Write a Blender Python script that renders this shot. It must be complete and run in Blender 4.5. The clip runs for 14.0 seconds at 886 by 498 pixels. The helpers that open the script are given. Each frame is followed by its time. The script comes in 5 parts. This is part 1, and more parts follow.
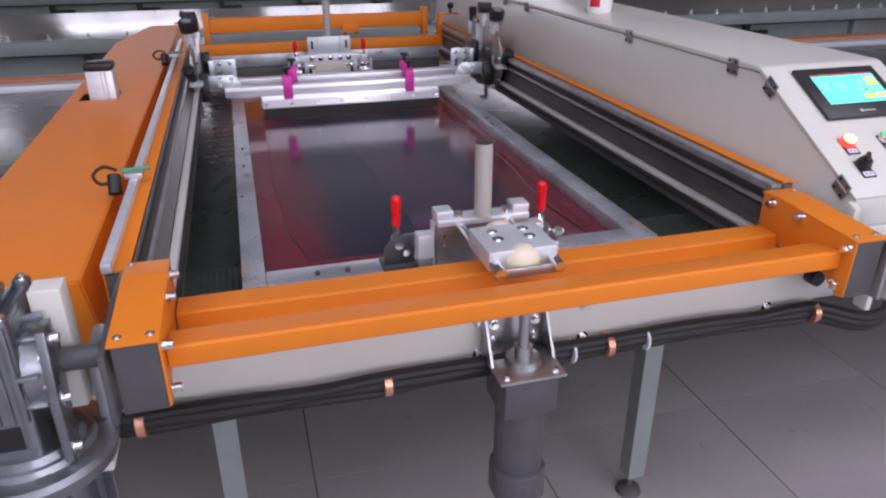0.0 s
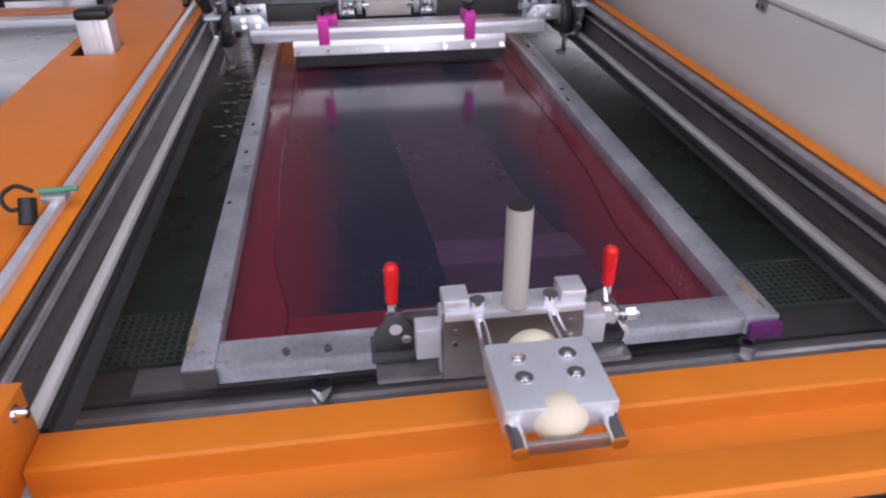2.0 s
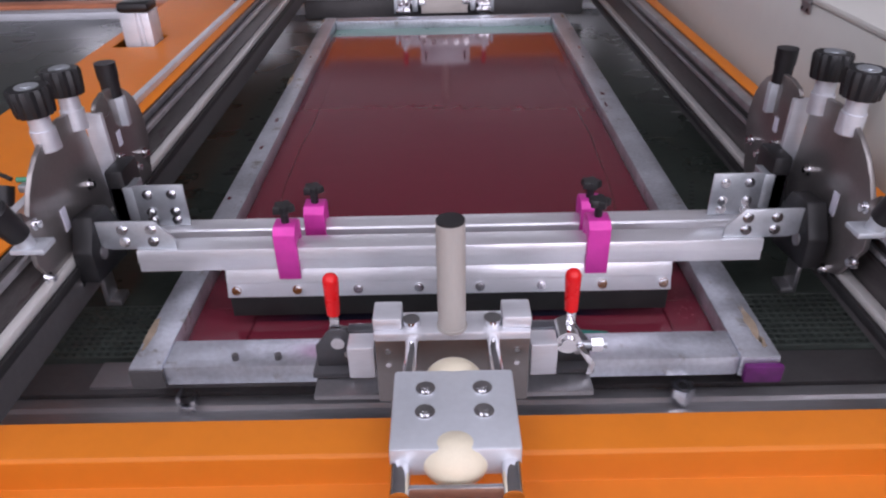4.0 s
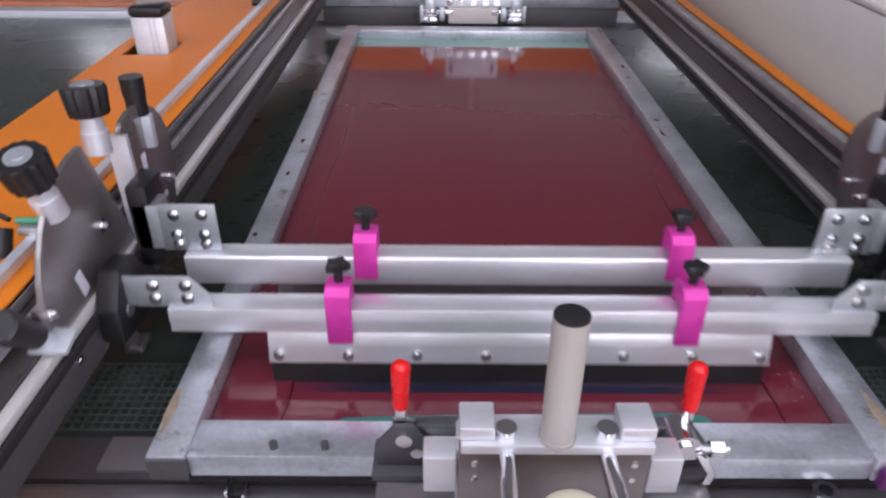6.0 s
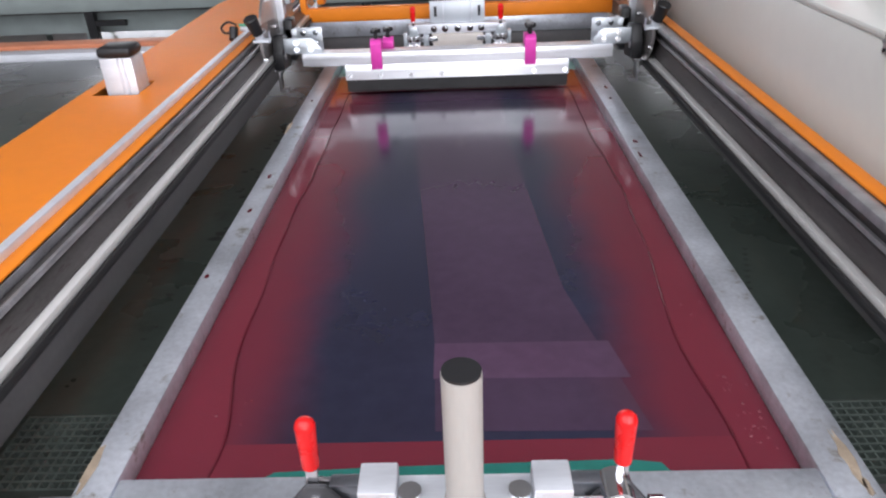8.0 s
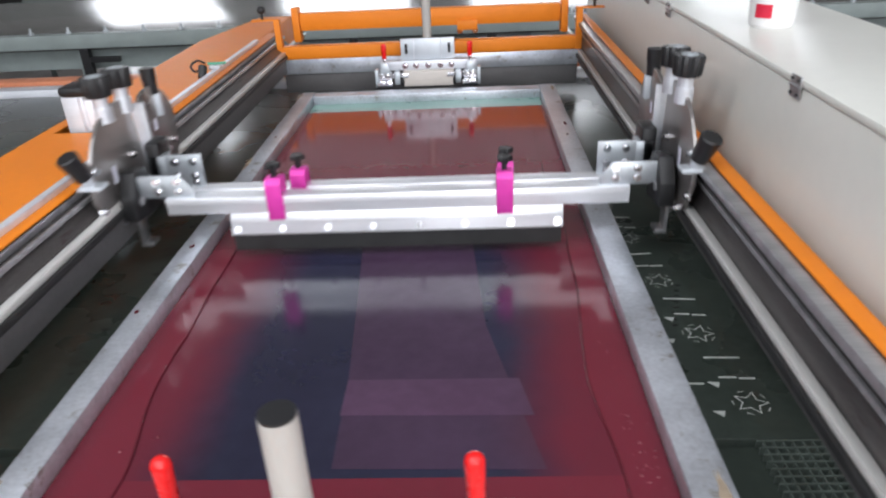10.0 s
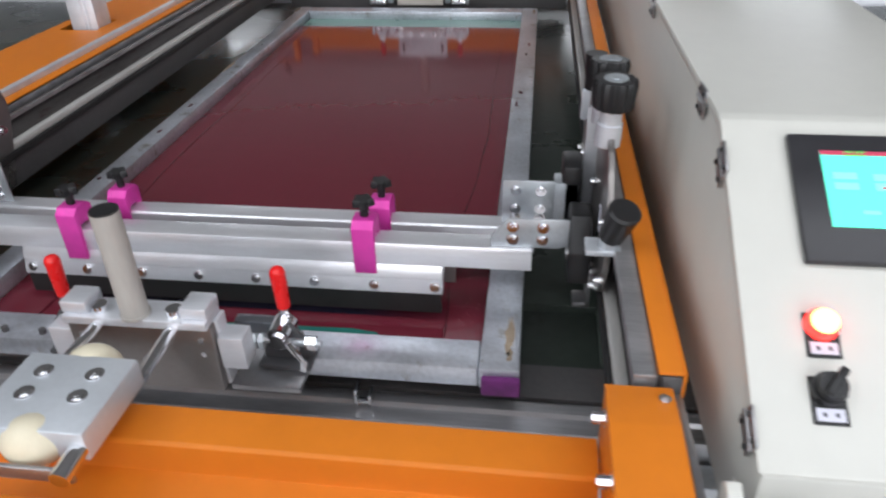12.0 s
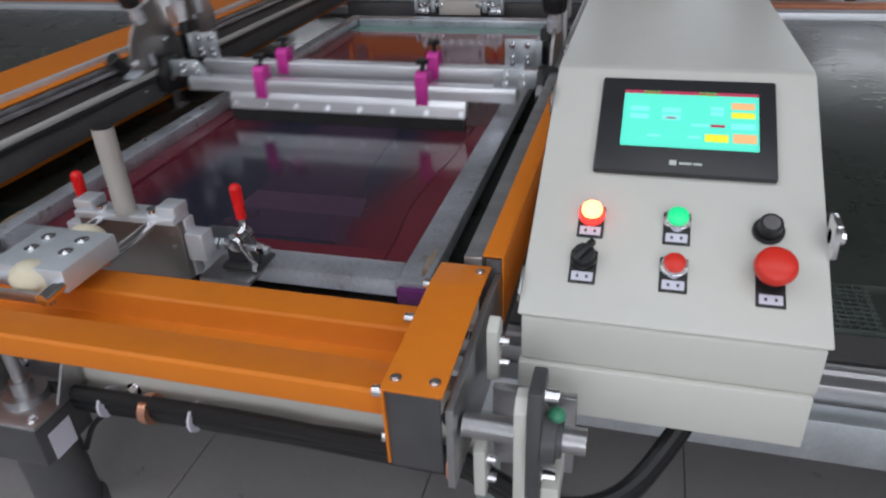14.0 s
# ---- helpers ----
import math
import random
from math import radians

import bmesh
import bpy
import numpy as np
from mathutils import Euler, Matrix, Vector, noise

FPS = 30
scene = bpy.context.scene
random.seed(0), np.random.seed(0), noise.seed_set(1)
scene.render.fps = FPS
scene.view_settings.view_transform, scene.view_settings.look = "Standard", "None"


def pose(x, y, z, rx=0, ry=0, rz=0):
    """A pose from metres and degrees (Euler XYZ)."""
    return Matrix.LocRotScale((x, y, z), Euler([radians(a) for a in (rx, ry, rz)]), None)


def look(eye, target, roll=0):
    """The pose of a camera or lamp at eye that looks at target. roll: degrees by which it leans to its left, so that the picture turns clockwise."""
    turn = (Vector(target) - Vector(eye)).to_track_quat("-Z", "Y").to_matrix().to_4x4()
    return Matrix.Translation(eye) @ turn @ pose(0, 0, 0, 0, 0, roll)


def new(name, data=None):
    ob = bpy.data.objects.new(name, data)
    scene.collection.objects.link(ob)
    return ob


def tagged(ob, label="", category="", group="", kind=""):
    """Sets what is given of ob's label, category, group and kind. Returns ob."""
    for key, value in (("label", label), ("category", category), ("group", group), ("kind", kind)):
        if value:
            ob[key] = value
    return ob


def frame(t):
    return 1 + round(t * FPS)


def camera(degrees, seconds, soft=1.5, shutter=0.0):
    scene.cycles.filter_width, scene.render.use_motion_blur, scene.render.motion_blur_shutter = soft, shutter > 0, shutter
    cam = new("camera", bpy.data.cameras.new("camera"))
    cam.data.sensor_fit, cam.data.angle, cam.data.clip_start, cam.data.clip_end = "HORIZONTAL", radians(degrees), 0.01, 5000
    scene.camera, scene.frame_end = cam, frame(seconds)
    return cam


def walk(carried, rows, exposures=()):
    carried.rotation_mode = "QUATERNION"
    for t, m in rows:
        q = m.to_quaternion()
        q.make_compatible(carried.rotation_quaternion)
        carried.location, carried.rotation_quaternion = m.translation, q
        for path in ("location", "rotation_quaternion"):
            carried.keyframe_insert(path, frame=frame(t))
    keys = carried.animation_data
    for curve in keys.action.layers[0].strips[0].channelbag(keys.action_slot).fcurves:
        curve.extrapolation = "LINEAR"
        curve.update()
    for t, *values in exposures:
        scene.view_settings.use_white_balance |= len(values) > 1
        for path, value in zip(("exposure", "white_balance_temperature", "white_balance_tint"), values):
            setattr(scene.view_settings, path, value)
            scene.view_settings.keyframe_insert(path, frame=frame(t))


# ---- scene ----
cam = camera(64.0, 14.0, soft=2.2, shutter=0.5)
PATH = [
    (0, (-0.003, -1.325, 1.479), (0.491, 0.419, 0.635), -0.1),
    (0.5, (0.034, -1.227, 1.476), (0.512, 0.498, 0.582), 0.1),
    (1, (0.1, -1.085, 1.482), (0.549, 0.559, 0.434), 0.4),
    (1.5, (0.147, -0.965, 1.512), (0.462, 0.659, 0.388), -0.4),
    (2, (0.213, -0.866, 1.5), (0.453, 0.824, 0.457), -0.2),
    (4.5, (0.409, -0.781, 1.467), (0.334, 0.925, 0.426), -1.9),
    (5, (0.376, -0.702, 1.447), (0.255, 1.009, 0.419), -1.9),
    (5.5, (0.346, -0.632, 1.453), (0.227, 1.075, 0.418), -1.2),
    (6, (0.294, -0.635, 1.468), (0.301, 1.074, 0.43), 0.5),
    (6.5, (0.306, -0.622, 1.472), (0.368, 1.088, 0.437), -0.1),
    (7, (0.362, -0.585, 1.452), (0.351, 1.142, 0.444), -1.6),
    (9.5, (0.455, -0.582, 1.476), (0.385, 1.18, 0.532), -2.6),
    (10, (0.56, -0.589, 1.474), (0.47, 1.191, 0.567), -2.8),
    (10.5, (0.678, -0.608, 1.467), (0.467, 1.165, 0.566), -3.9),
    (11, (0.757, -0.653, 1.47), (0.471, 1.103, 0.558), -4.1),
    (11.5, (0.814, -0.731, 1.469), (0.487, 0.98, 0.487), -4.1),
    (12, (0.86, -0.782, 1.479), (0.624, 0.898, 0.419), -1.6),
    (12.5, (0.993, -0.829, 1.476), (0.735, 0.885, 0.478), -1.5),
    (13, (1.113, -0.873, 1.462), (0.699, 0.82, 0.481), -2.8),
    (13.5, (1.173, -0.921, 1.45), (0.652, 0.742, 0.469), -3.0),
    (14, (1.156, -0.988, 1.456), (0.67, 0.68, 0.465), -2.7),
]
walk(cam, [(t, look(eye, target, roll)) for t, eye, target, roll in PATH], [(0, -0.98, 6350, 28), (2, -0.88, 6350, 28), (5, -0.95, 6350, 28), (6, -0.7, 6350, 24), (7, -0.48, 6400, 20), (9.5, 0.1, 6500, 12), (10, -0.2, 6500, 12), (10.5, -0.55, 6500, 12), (11, -0.75, 6500, 12), (12, -0.85, 6500, 12), (13, -1.32, 6400, 12), (14, -1.5, 6400, 12)])

# ---------------------------------------------------------------- world and lights
world = bpy.data.worlds.new("world")
scene.world = world
world.use_nodes = True
wn = world.node_tree.nodes
sky = wn.new("ShaderNodeTexSky")
sky.sky_type, sky.sun_disc, sky.sun_elevation, sky.sun_rotation = "NISHITA", False, radians(40), radians(160)
wn["Background"].inputs["Strength"].default_value = 0.08
world.node_tree.links.new(sky.outputs["Color"], wn["Background"].inputs["Color"])

# Powers of lamps added at rooflights and windows, all out of view.
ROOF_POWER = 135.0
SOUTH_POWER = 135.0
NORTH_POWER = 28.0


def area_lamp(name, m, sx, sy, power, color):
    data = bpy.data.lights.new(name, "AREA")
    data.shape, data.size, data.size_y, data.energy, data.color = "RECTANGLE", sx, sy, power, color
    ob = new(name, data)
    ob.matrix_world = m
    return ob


# ---------------------------------------------------------------- materials
def material(name, color, rough=0.5, metal=0.0, vary=0.12, scale=6.0, bump=0.0, bump_scale=200.0, spec=0.5, wear=None, wear_amount=0.0, coat=0.0, island=0.0, stretch=(1, 1, 1), rough_vary=0.08):
    """A node material: base colour with blotches at two scales, uneven gloss, fine relief and optional patches of wear."""
    mat = bpy.data.materials.new(name)
    mat.use_nodes = True
    nt = mat.node_tree
    n, l = nt.nodes, nt.links
    b = n["Principled BSDF"]
    b.inputs["Metallic"].default_value = metal
    b.inputs["Specular IOR Level"].default_value = spec
    b.inputs["Coat Weight"].default_value = coat
    b.inputs["Coat Roughness"].default_value = 0.12
    tc = n.new("ShaderNodeTexCoord")
    mp = n.new("ShaderNodeMapping")
    mp.inputs["Scale"].default_value = stretch
    l.new(tc.outputs["Object"], mp.inputs["Vector"])
    big = n.new("ShaderNodeTexNoise")
    big.inputs["Scale"].default_value, big.inputs["Detail"].default_value = scale, 5
    fine = n.new("ShaderNodeTexNoise")
    fine.inputs["Scale"].default_value, fine.inputs["Detail"].default_value = scale * 14, 3
    for t in (big, fine):
        l.new(mp.outputs["Vector"], t.inputs["Vector"])
    mix = n.new("ShaderNodeMath")
    mix.operation = "MULTIPLY_ADD"
    mix.inputs[1].default_value = 0.4
    l.new(fine.outputs["Fac"], mix.inputs[0])
    l.new(big.outputs["Fac"], mix.inputs[2])
    ramp = n.new("ShaderNodeValToRGB")
    lo = [max(0.0, c * (1 - vary)) for c in color]
    hi = [min(1.0, c * (1 + vary)) for c in color]
    ramp.color_ramp.elements[0].position, ramp.color_ramp.elements[0].color = 0.45, (*lo, 1)
    ramp.color_ramp.elements[1].position, ramp.color_ramp.elements[1].color = 0.95, (*hi, 1)
    l.new(mix.outputs["Value"], ramp.inputs["Fac"])
    out = ramp.outputs["Color"]
    if island:
        info = n.new("ShaderNodeObjectInfo")
        hsv = n.new("ShaderNodeHueSaturation")
        mr = n.new("ShaderNodeMapRange")
        mr.inputs["To Min"].default_value, mr.inputs["To Max"].default_value = 1 - island, 1 + island
        l.new(info.outputs["Random"], mr.inputs["Value"])
        l.new(mr.outputs["Result"], hsv.inputs["Value"])
        l.new(out, hsv.inputs["Color"])
        out = hsv.outputs["Color"]
    if wear is not None:
        w = n.new("ShaderNodeTexNoise")
        w.inputs["Scale"].default_value, w.inputs["Detail"].default_value, w.inputs["Roughness"].default_value = scale * 2.3, 8, 0.7
        l.new(mp.outputs["Vector"], w.inputs["Vector"])
        wr = n.new("ShaderNodeValToRGB")
        wr.color_ramp.elements[0].position, wr.color_ramp.elements[1].position = 0.62 - wear_amount, 0.70 - wear_amount * 0.5
        l.new(w.outputs["Fac"], wr.inputs["Fac"])
        mx = n.new("ShaderNodeMixRGB")
        mx.inputs[2].default_value = (*wear, 1)
        l.new(wr.outputs["Color"], mx.inputs[0])
        l.new(out, mx.inputs[1])
        out = mx.outputs["Color"]
    l.new(out, b.inputs["Base Color"])
    rr = n.new("ShaderNodeMapRange")
    rr.inputs["To Min"].default_value, rr.inputs["To Max"].default_value = max(0.02, rough - rough_vary), min(1, rough + rough_vary)
    l.new(big.outputs["Fac"], rr.inputs["Value"])
    l.new(rr.outputs["Result"], b.inputs["Roughness"])
    if bump:
        bt = n.new("ShaderNodeTexNoise")
        bt.inputs["Scale"].default_value = bump_scale
        l.new(mp.outputs["Vector"], bt.inputs["Vector"])
        bp = n.new("ShaderNodeBump")
        bp.inputs["Strength"].default_value, bp.inputs["Distance"].default_value = bump, 0.002
        l.new(bt.outputs["Fac"], bp.inputs["Height"])
        l.new(bp.outputs["Normal"], b.inputs["Normal"])
    return mat


def glow(name, color, strength):
    mat = bpy.data.materials.new(name)
    mat.use_nodes = True
    b = mat.node_tree.nodes["Principled BSDF"]
    b.inputs["Base Color"].default_value = (*color, 1)
    b.inputs["Emission Color"].default_value = (*color, 1)
    b.inputs["Emission Strength"].default_value = strength
    b.inputs["Roughness"].default_value = 0.3
    return mat


ORANGE = material("orange_powder_coat", (0.76, 0.215, 0.014), 0.48, vary=0.07, scale=3, bump=0.10, bump_scale=700, spec=0.35)
CREAM = material("cream_enamel", (0.66, 0.66, 0.61), 0.34, vary=0.04, scale=2.5, bump=0.05, bump_scale=500)
SQUEEGEE_ALU = material("bright_satin_aluminium", (0.84, 0.85, 0.88), 0.34, 0.66, vary=0.07, scale=6, bump=0.10, bump_scale=120, stretch=(1, 7, 7))
ALU = material("brushed_aluminium", (0.74, 0.76, 0.80), 0.42, 0.55, vary=0.10, scale=5, bump=0.12, bump_scale=120, stretch=(1, 7, 7))
ALU_WORN = material("worn_screen_aluminium", (0.62, 0.65, 0.70), 0.34, 0.70, vary=0.28, scale=9, bump=0.35, bump_scale=90, wear=(0.33, 0.31, 0.29), wear_amount=0.03)
RAIL_ALU = material("grey_rail_aluminium", (0.42, 0.42, 0.43), 0.34, 0.7, vary=0.25, scale=5, stretch=(0.6, 5, 5), bump=0.05)
STEEL = material("milled_steel", (0.42, 0.42, 0.43), 0.34, 0.9, vary=0.15, scale=12, bump=0.08)
CHROME = material("chrome", (0.80, 0.80, 0.82), 0.12, 1.0, vary=0.04, scale=20)
ZINC = material("zinc_plate", (0.56, 0.60, 0.63), 0.36, 0.75, vary=0.16, scale=14, bump=0.06)
PLATE = material("anodised_grey_plate", (0.30, 0.28, 0.27), 0.30, 0.75, vary=0.10, scale=9)
GUIDE = material("white_guide_strip", (0.70, 0.69, 0.66), 0.35, 0.35, vary=0.15, scale=5, stretch=(4, 0.6, 4))
CHANNEL = material("grimy_channel", (0.115, 0.105, 0.103), 0.36, 0.6, vary=0.35, scale=7, stretch=(5, 0.8, 5), wear=(0.07, 0.045, 0.045), wear_amount=0.05)
GAP_FLOOR_GREY = material("pale_grey_gap_floor", (0.27, 0.26, 0.265), 0.35, 0.2, vary=0.12, scale=6)
DARK_STEEL = material("dark_steel_sheet", (0.13, 0.125, 0.125), 0.5, 0.4, vary=0.15, scale=8)
BLACK = material("black_plastic", (0.012, 0.012, 0.013), 0.42, vary=0.2, scale=30)
RUBBER = material("black_rubber", (0.018, 0.018, 0.018), 0.55, vary=0.3, scale=30, bump=0.1)
CABLE = material("black_cable_sleeve", (0.006, 0.006, 0.007), 0.5, vary=0.3, scale=40)
PINK = material("magenta_anodised", (0.72, 0.055, 0.40), 0.42, 0.2, vary=0.12, scale=30)
RED_GRIP = material("red_vinyl_grip", (0.78, 0.012, 0.012), 0.28, vary=0.08, scale=30)
COPPER = material("copper_band", (0.72, 0.36, 0.24), 0.3, 0.8, vary=0.1, scale=40)
IVORY = material("ivory_nylon", (0.72, 0.66, 0.50), 0.45, vary=0.06, scale=30)
GREY_TUBE = material("grey_pvc_tube", (0.42, 0.40, 0.37), 0.5, vary=0.08, scale=20, stretch=(1, 1, 0.2))
MOTOR = material("motor_grey_paint", (0.075, 0.075, 0.08), 0.42, vary=0.12, scale=20, bump=0.06)
CAST = material("cast_aluminium", (0.26, 0.275, 0.30), 0.30, 0.88, vary=0.14, scale=20, bump=0.25, bump_scale=260)
TABLE_GREEN = material("dark_green_table_pad", (0.036, 0.046, 0.039), 0.28, vary=0.30, scale=4, bump=0.12, bump_scale=60, wear=(0.022, 0.026, 0.023), wear_amount=0.05)
GRID = material("green_plastic_lattice", (0.085, 0.105, 0.092), 0.4, vary=0.3, scale=20)
TEAL = material("teal_emulsion", (0.016, 0.16, 0.13), 0.35, vary=0.2, scale=25)
PALE_EMULSION = material("pale_green_emulsion", (0.20, 0.36, 0.31), 0.30, vary=0.15, scale=12)
INK = material("wet_maroon_ink", (0.152, 0.020, 0.034), 0.10, vary=0.05, scale=3, spec=0.5, rough_vary=0.03)
INK_BEAD = material("thick_maroon_ink", (0.11, 0.012, 0.022), 0.12, vary=0.1, scale=20)


def stencil(name, middle, edge, x_in, x_out, rough):
    """Wiped stencil mesh: blue-purple in the middle, stained with ink towards both sides of the screen."""
    mat = material(name, middle, rough, vary=0.25, scale=2.5, rough_vary=0.04)
    n, l = mat.node_tree.nodes, mat.node_tree.links
    b = n["Principled BSDF"]
    inner = b.inputs["Base Color"].links[0].from_socket
    tc, sep, nz = n.new("ShaderNodeTexCoord"), n.new("ShaderNodeSeparateXYZ"), n.new("ShaderNodeTexNoise")
    nz.inputs["Scale"].default_value, nz.inputs["Detail"].default_value = 3.5, 4
    l.new(tc.outputs["Object"], sep.inputs["Vector"])
    l.new(tc.outputs["Object"], nz.inputs["Vector"])
    ab, add, mr, mx = n.new("ShaderNodeMath"), n.new("ShaderNodeMath"), n.new("ShaderNodeMapRange"), n.new("ShaderNodeMixRGB")
    ab.operation, add.operation = "ABSOLUTE", "MULTIPLY_ADD"
    add.inputs[1].default_value = 0.16
    l.new(sep.outputs["X"], ab.inputs[0])
    l.new(nz.outputs["Fac"], add.inputs[0])
    l.new(ab.outputs["Value"], add.inputs[2])
    mr.interpolation_type = "SMOOTHSTEP"
    mr.inputs["From Min"].default_value, mr.inputs["From Max"].default_value = x_in + 0.08, x_out + 0.08
    l.new(add.outputs["Value"], mr.inputs["Value"])
    l.new(mr.outputs["Result"], mx.inputs[0])
    l.new(inner, mx.inputs[1])
    mx.inputs[2].default_value = (*edge, 1)
    l.new(mx.outputs["Color"], b.inputs["Base Color"])
    return mat


STENCIL = stencil("wet_blue_purple_stencil", (0.022, 0.022, 0.044), (0.125, 0.018, 0.032), 0.17, 0.32, 0.15)
STENCIL_LIGHT = stencil("pale_purple_stencil", (0.052, 0.030, 0.056), (0.085, 0.030, 0.050), 0.17, 0.32, 0.15)
STENCIL_BLOCK = stencil("paler_purple_stencil", (0.080, 0.042, 0.078), (0.085, 0.030, 0.050), 0.20, 0.34, 0.15)
PURPLE = material("purple_tape", (0.16, 0.022, 0.16), 0.5, vary=0.3, scale=50)
LEG = material("grey_green_leg_paint", (0.25, 0.29, 0.28), 0.45, vary=0.1, scale=10)
TILE = material("grey_porcelain_tile", (0.40, 0.375, 0.37), 0.24, vary=0.07, scale=3, island=0.05, wear=(0.25, 0.225, 0.21), wear_amount=0.0)
GROUT = material("dirty_grout", (0.10, 0.095, 0.09), 0.8, vary=0.2, scale=20)
WALLMAT = material("grey_plaster", (0.55, 0.55, 0.54), 0.8, vary=0.06, scale=2)
CEILMAT = material("pale_ceiling", (0.6, 0.6, 0.6), 0.8, vary=0.05, scale=2)
SHEET = material("metal_table_sheet", (0.22, 0.215, 0.21), 0.22, 0.6, vary=0.2, scale=2.5, bump=0.05, bump_scale=8)
FAR_ORANGE = material("dull_orange_rail", (0.55, 0.20, 0.10), 0.5, vary=0.15, scale=6)
STAIN = material("rusty_ochre_stain", (0.33, 0.26, 0.19), 0.6, vary=0.35, scale=40)
PALE_BLOCK = material("pale_wooden_block", (0.62, 0.57, 0.52), 0.55, vary=0.1, scale=12, stretch=(1, 6, 6))
PAPER = material("white_label", (0.70, 0.70, 0.80), 0.5, vary=0.03, scale=30)
PRINT = material("dark_print", (0.05, 0.05, 0.07), 0.5, vary=0.1)
PAIL_WHITE = material("white_pail_plastic", (0.78, 0.77, 0.76), 0.35, vary=0.04, scale=8)
PAIL_RED = material("red_pail_lid", (0.60, 0.02, 0.05), 0.35, vary=0.05, scale=8)
ESTOP = material("red_button_plastic", (0.80, 0.035, 0.02), 0.35, vary=0.06, scale=40)
BEZEL = material("charcoal_screen_bezel", (0.030, 0.030, 0.034), 0.35, vary=0.1, scale=30)
WHITE_INK = material("white_screen_marks", (0.60, 0.64, 0.60), 0.5, vary=0.1)
MARK_INK = material("fine_white_print", (0.52, 0.55, 0.52), 0.5, vary=0.25, scale=60)
GREEN_SENSOR = material("green_sensor_plastic", (0.06, 0.30, 0.17), 0.4, vary=0.1)
SCREEN_GLOW = glow("lit_turquoise_display", (0.11, 0.80, 0.60), 1.3)
SCREEN_RED = glow("lit_red_display_bar", (0.45, 0.05, 0.10), 1.0)
SCREEN_GREEN = glow("lit_green_display_bar", (0.05, 0.7, 0.12), 1.4)
SCREEN_YELLOW = glow("lit_yellow_display_key", (0.85, 0.75, 0.04), 1.4)
SCREEN_ORANGE = glow("lit_orange_display_key", (0.85, 0.45, 0.2), 1.4)
SCREEN_WHITE = glow("lit_pale_display_field", (0.20, 0.80, 0.72), 1.5)
LED_RED = glow("lit_red_lamp", (1.0, 0.04, 0.03), 4.5)
LED_CORE = glow("lit_lamp_core", (1.0, 0.42, 0.13), 12.0)
LED_GREEN = glow("lit_green_button", (0.015, 0.70, 0.25), 1.7)
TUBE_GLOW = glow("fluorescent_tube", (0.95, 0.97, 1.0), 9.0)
DAYLIGHT = glow("bright_window_daylight", (0.92, 0.96, 1.0), 3.2)


# ---------------------------------------------------------------- mesh helpers
def box(bm, x0, x1, y0, y1, z0, z1, bevel=0.0):
    r = bmesh.ops.create_cube(bm, size=1.0)
    vs = r["verts"]
    for v in vs:
        v.co = Vector((x0 + (v.co.x + 0.5) * (x1 - x0), y0 + (v.co.y + 0.5) * (y1 - y0), z0 + (v.co.z + 0.5) * (z1 - z0)))
    if bevel:
        edges = list({e for v in vs for e in v.link_edges})
        bmesh.ops.bevel(bm, geom=edges, offset=bevel, segments=2, affect="EDGES", profile=0.5)
    return bm


def cyl(bm, p0, p1, r0, r1=None, seg=20, cap=True):
    p0, p1 = Vector(p0), Vector(p1)
    r1 = r0 if r1 is None else r1
    d = p1 - p0
    m = Matrix.Translation((p0 + p1) / 2) @ d.to_track_quat("Z", "Y").to_matrix().to_4x4()
    bmesh.ops.create_cone(bm, cap_ends=cap, segments=seg, radius1=r0, radius2=r1, depth=d.length, matrix=m)
    return bm


def ball(bm, c, r, sz=1.0, seg=14):
    bmesh.ops.create_uvsphere(bm, u_segments=seg, v_segments=seg // 2 + 1, radius=r, matrix=Matrix.Translation(c) @ Matrix.Diagonal((1, 1, sz, 1)))
    return bm


def prism(bm, outline, axis, a, b, bevel=0.0):
    """Extrudes a closed outline of 2D points along an axis from a to b; the two others in order."""
    def put(p, h):
        return {"x": (h, p[0], p[1]), "y": (p[0], h, p[1]), "z": (p[0], p[1], h)}[axis]
    lo = [bm.verts.new(put(p, a)) for p in outline]
    hi = [bm.verts.new(put(p, b)) for p in outline]
    k = len(outline)
    faces = [bm.faces.new(lo), bm.faces.new(hi[::-1])]
    for i in range(k):
        faces.append(bm.faces.new((lo[i], hi[i], hi[(i + 1) % k], lo[(i + 1) % k])))
    bmesh.ops.recalc_face_normals(bm, faces=faces)
    if bevel:
        bmesh.ops.bevel(bm, geom=list({e for f in faces for e in f.edges}), offset=bevel, segments=2, affect="EDGES", profile=0.5)
    return bm


def sweep(bm, pts, r, seg=10):
    """A round cable along points."""
    pts = [Vector(p) for p in pts]
    rings = []
    for i, p in enumerate(pts):
        d = (pts[min(i + 1, len(pts) - 1)] - pts[max(i - 1, 0)]).normalized()
        q = d.to_track_quat("Z", "Y")
        rings.append([bm.verts.new(p + q @ Vector((r * math.cos(2 * math.pi * k / seg), r * math.sin(2 * math.pi * k / seg), 0))) for k in range(seg)])
    for a, b in zip(rings, rings[1:]):
        for k in range(seg):
            bm.faces.new((a[k], a[(k + 1) % seg], b[(k + 1) % seg], b[k]))
    bm.faces.new(rings[0][::-1])
    bm.faces.new(rings[-1])
    return bm


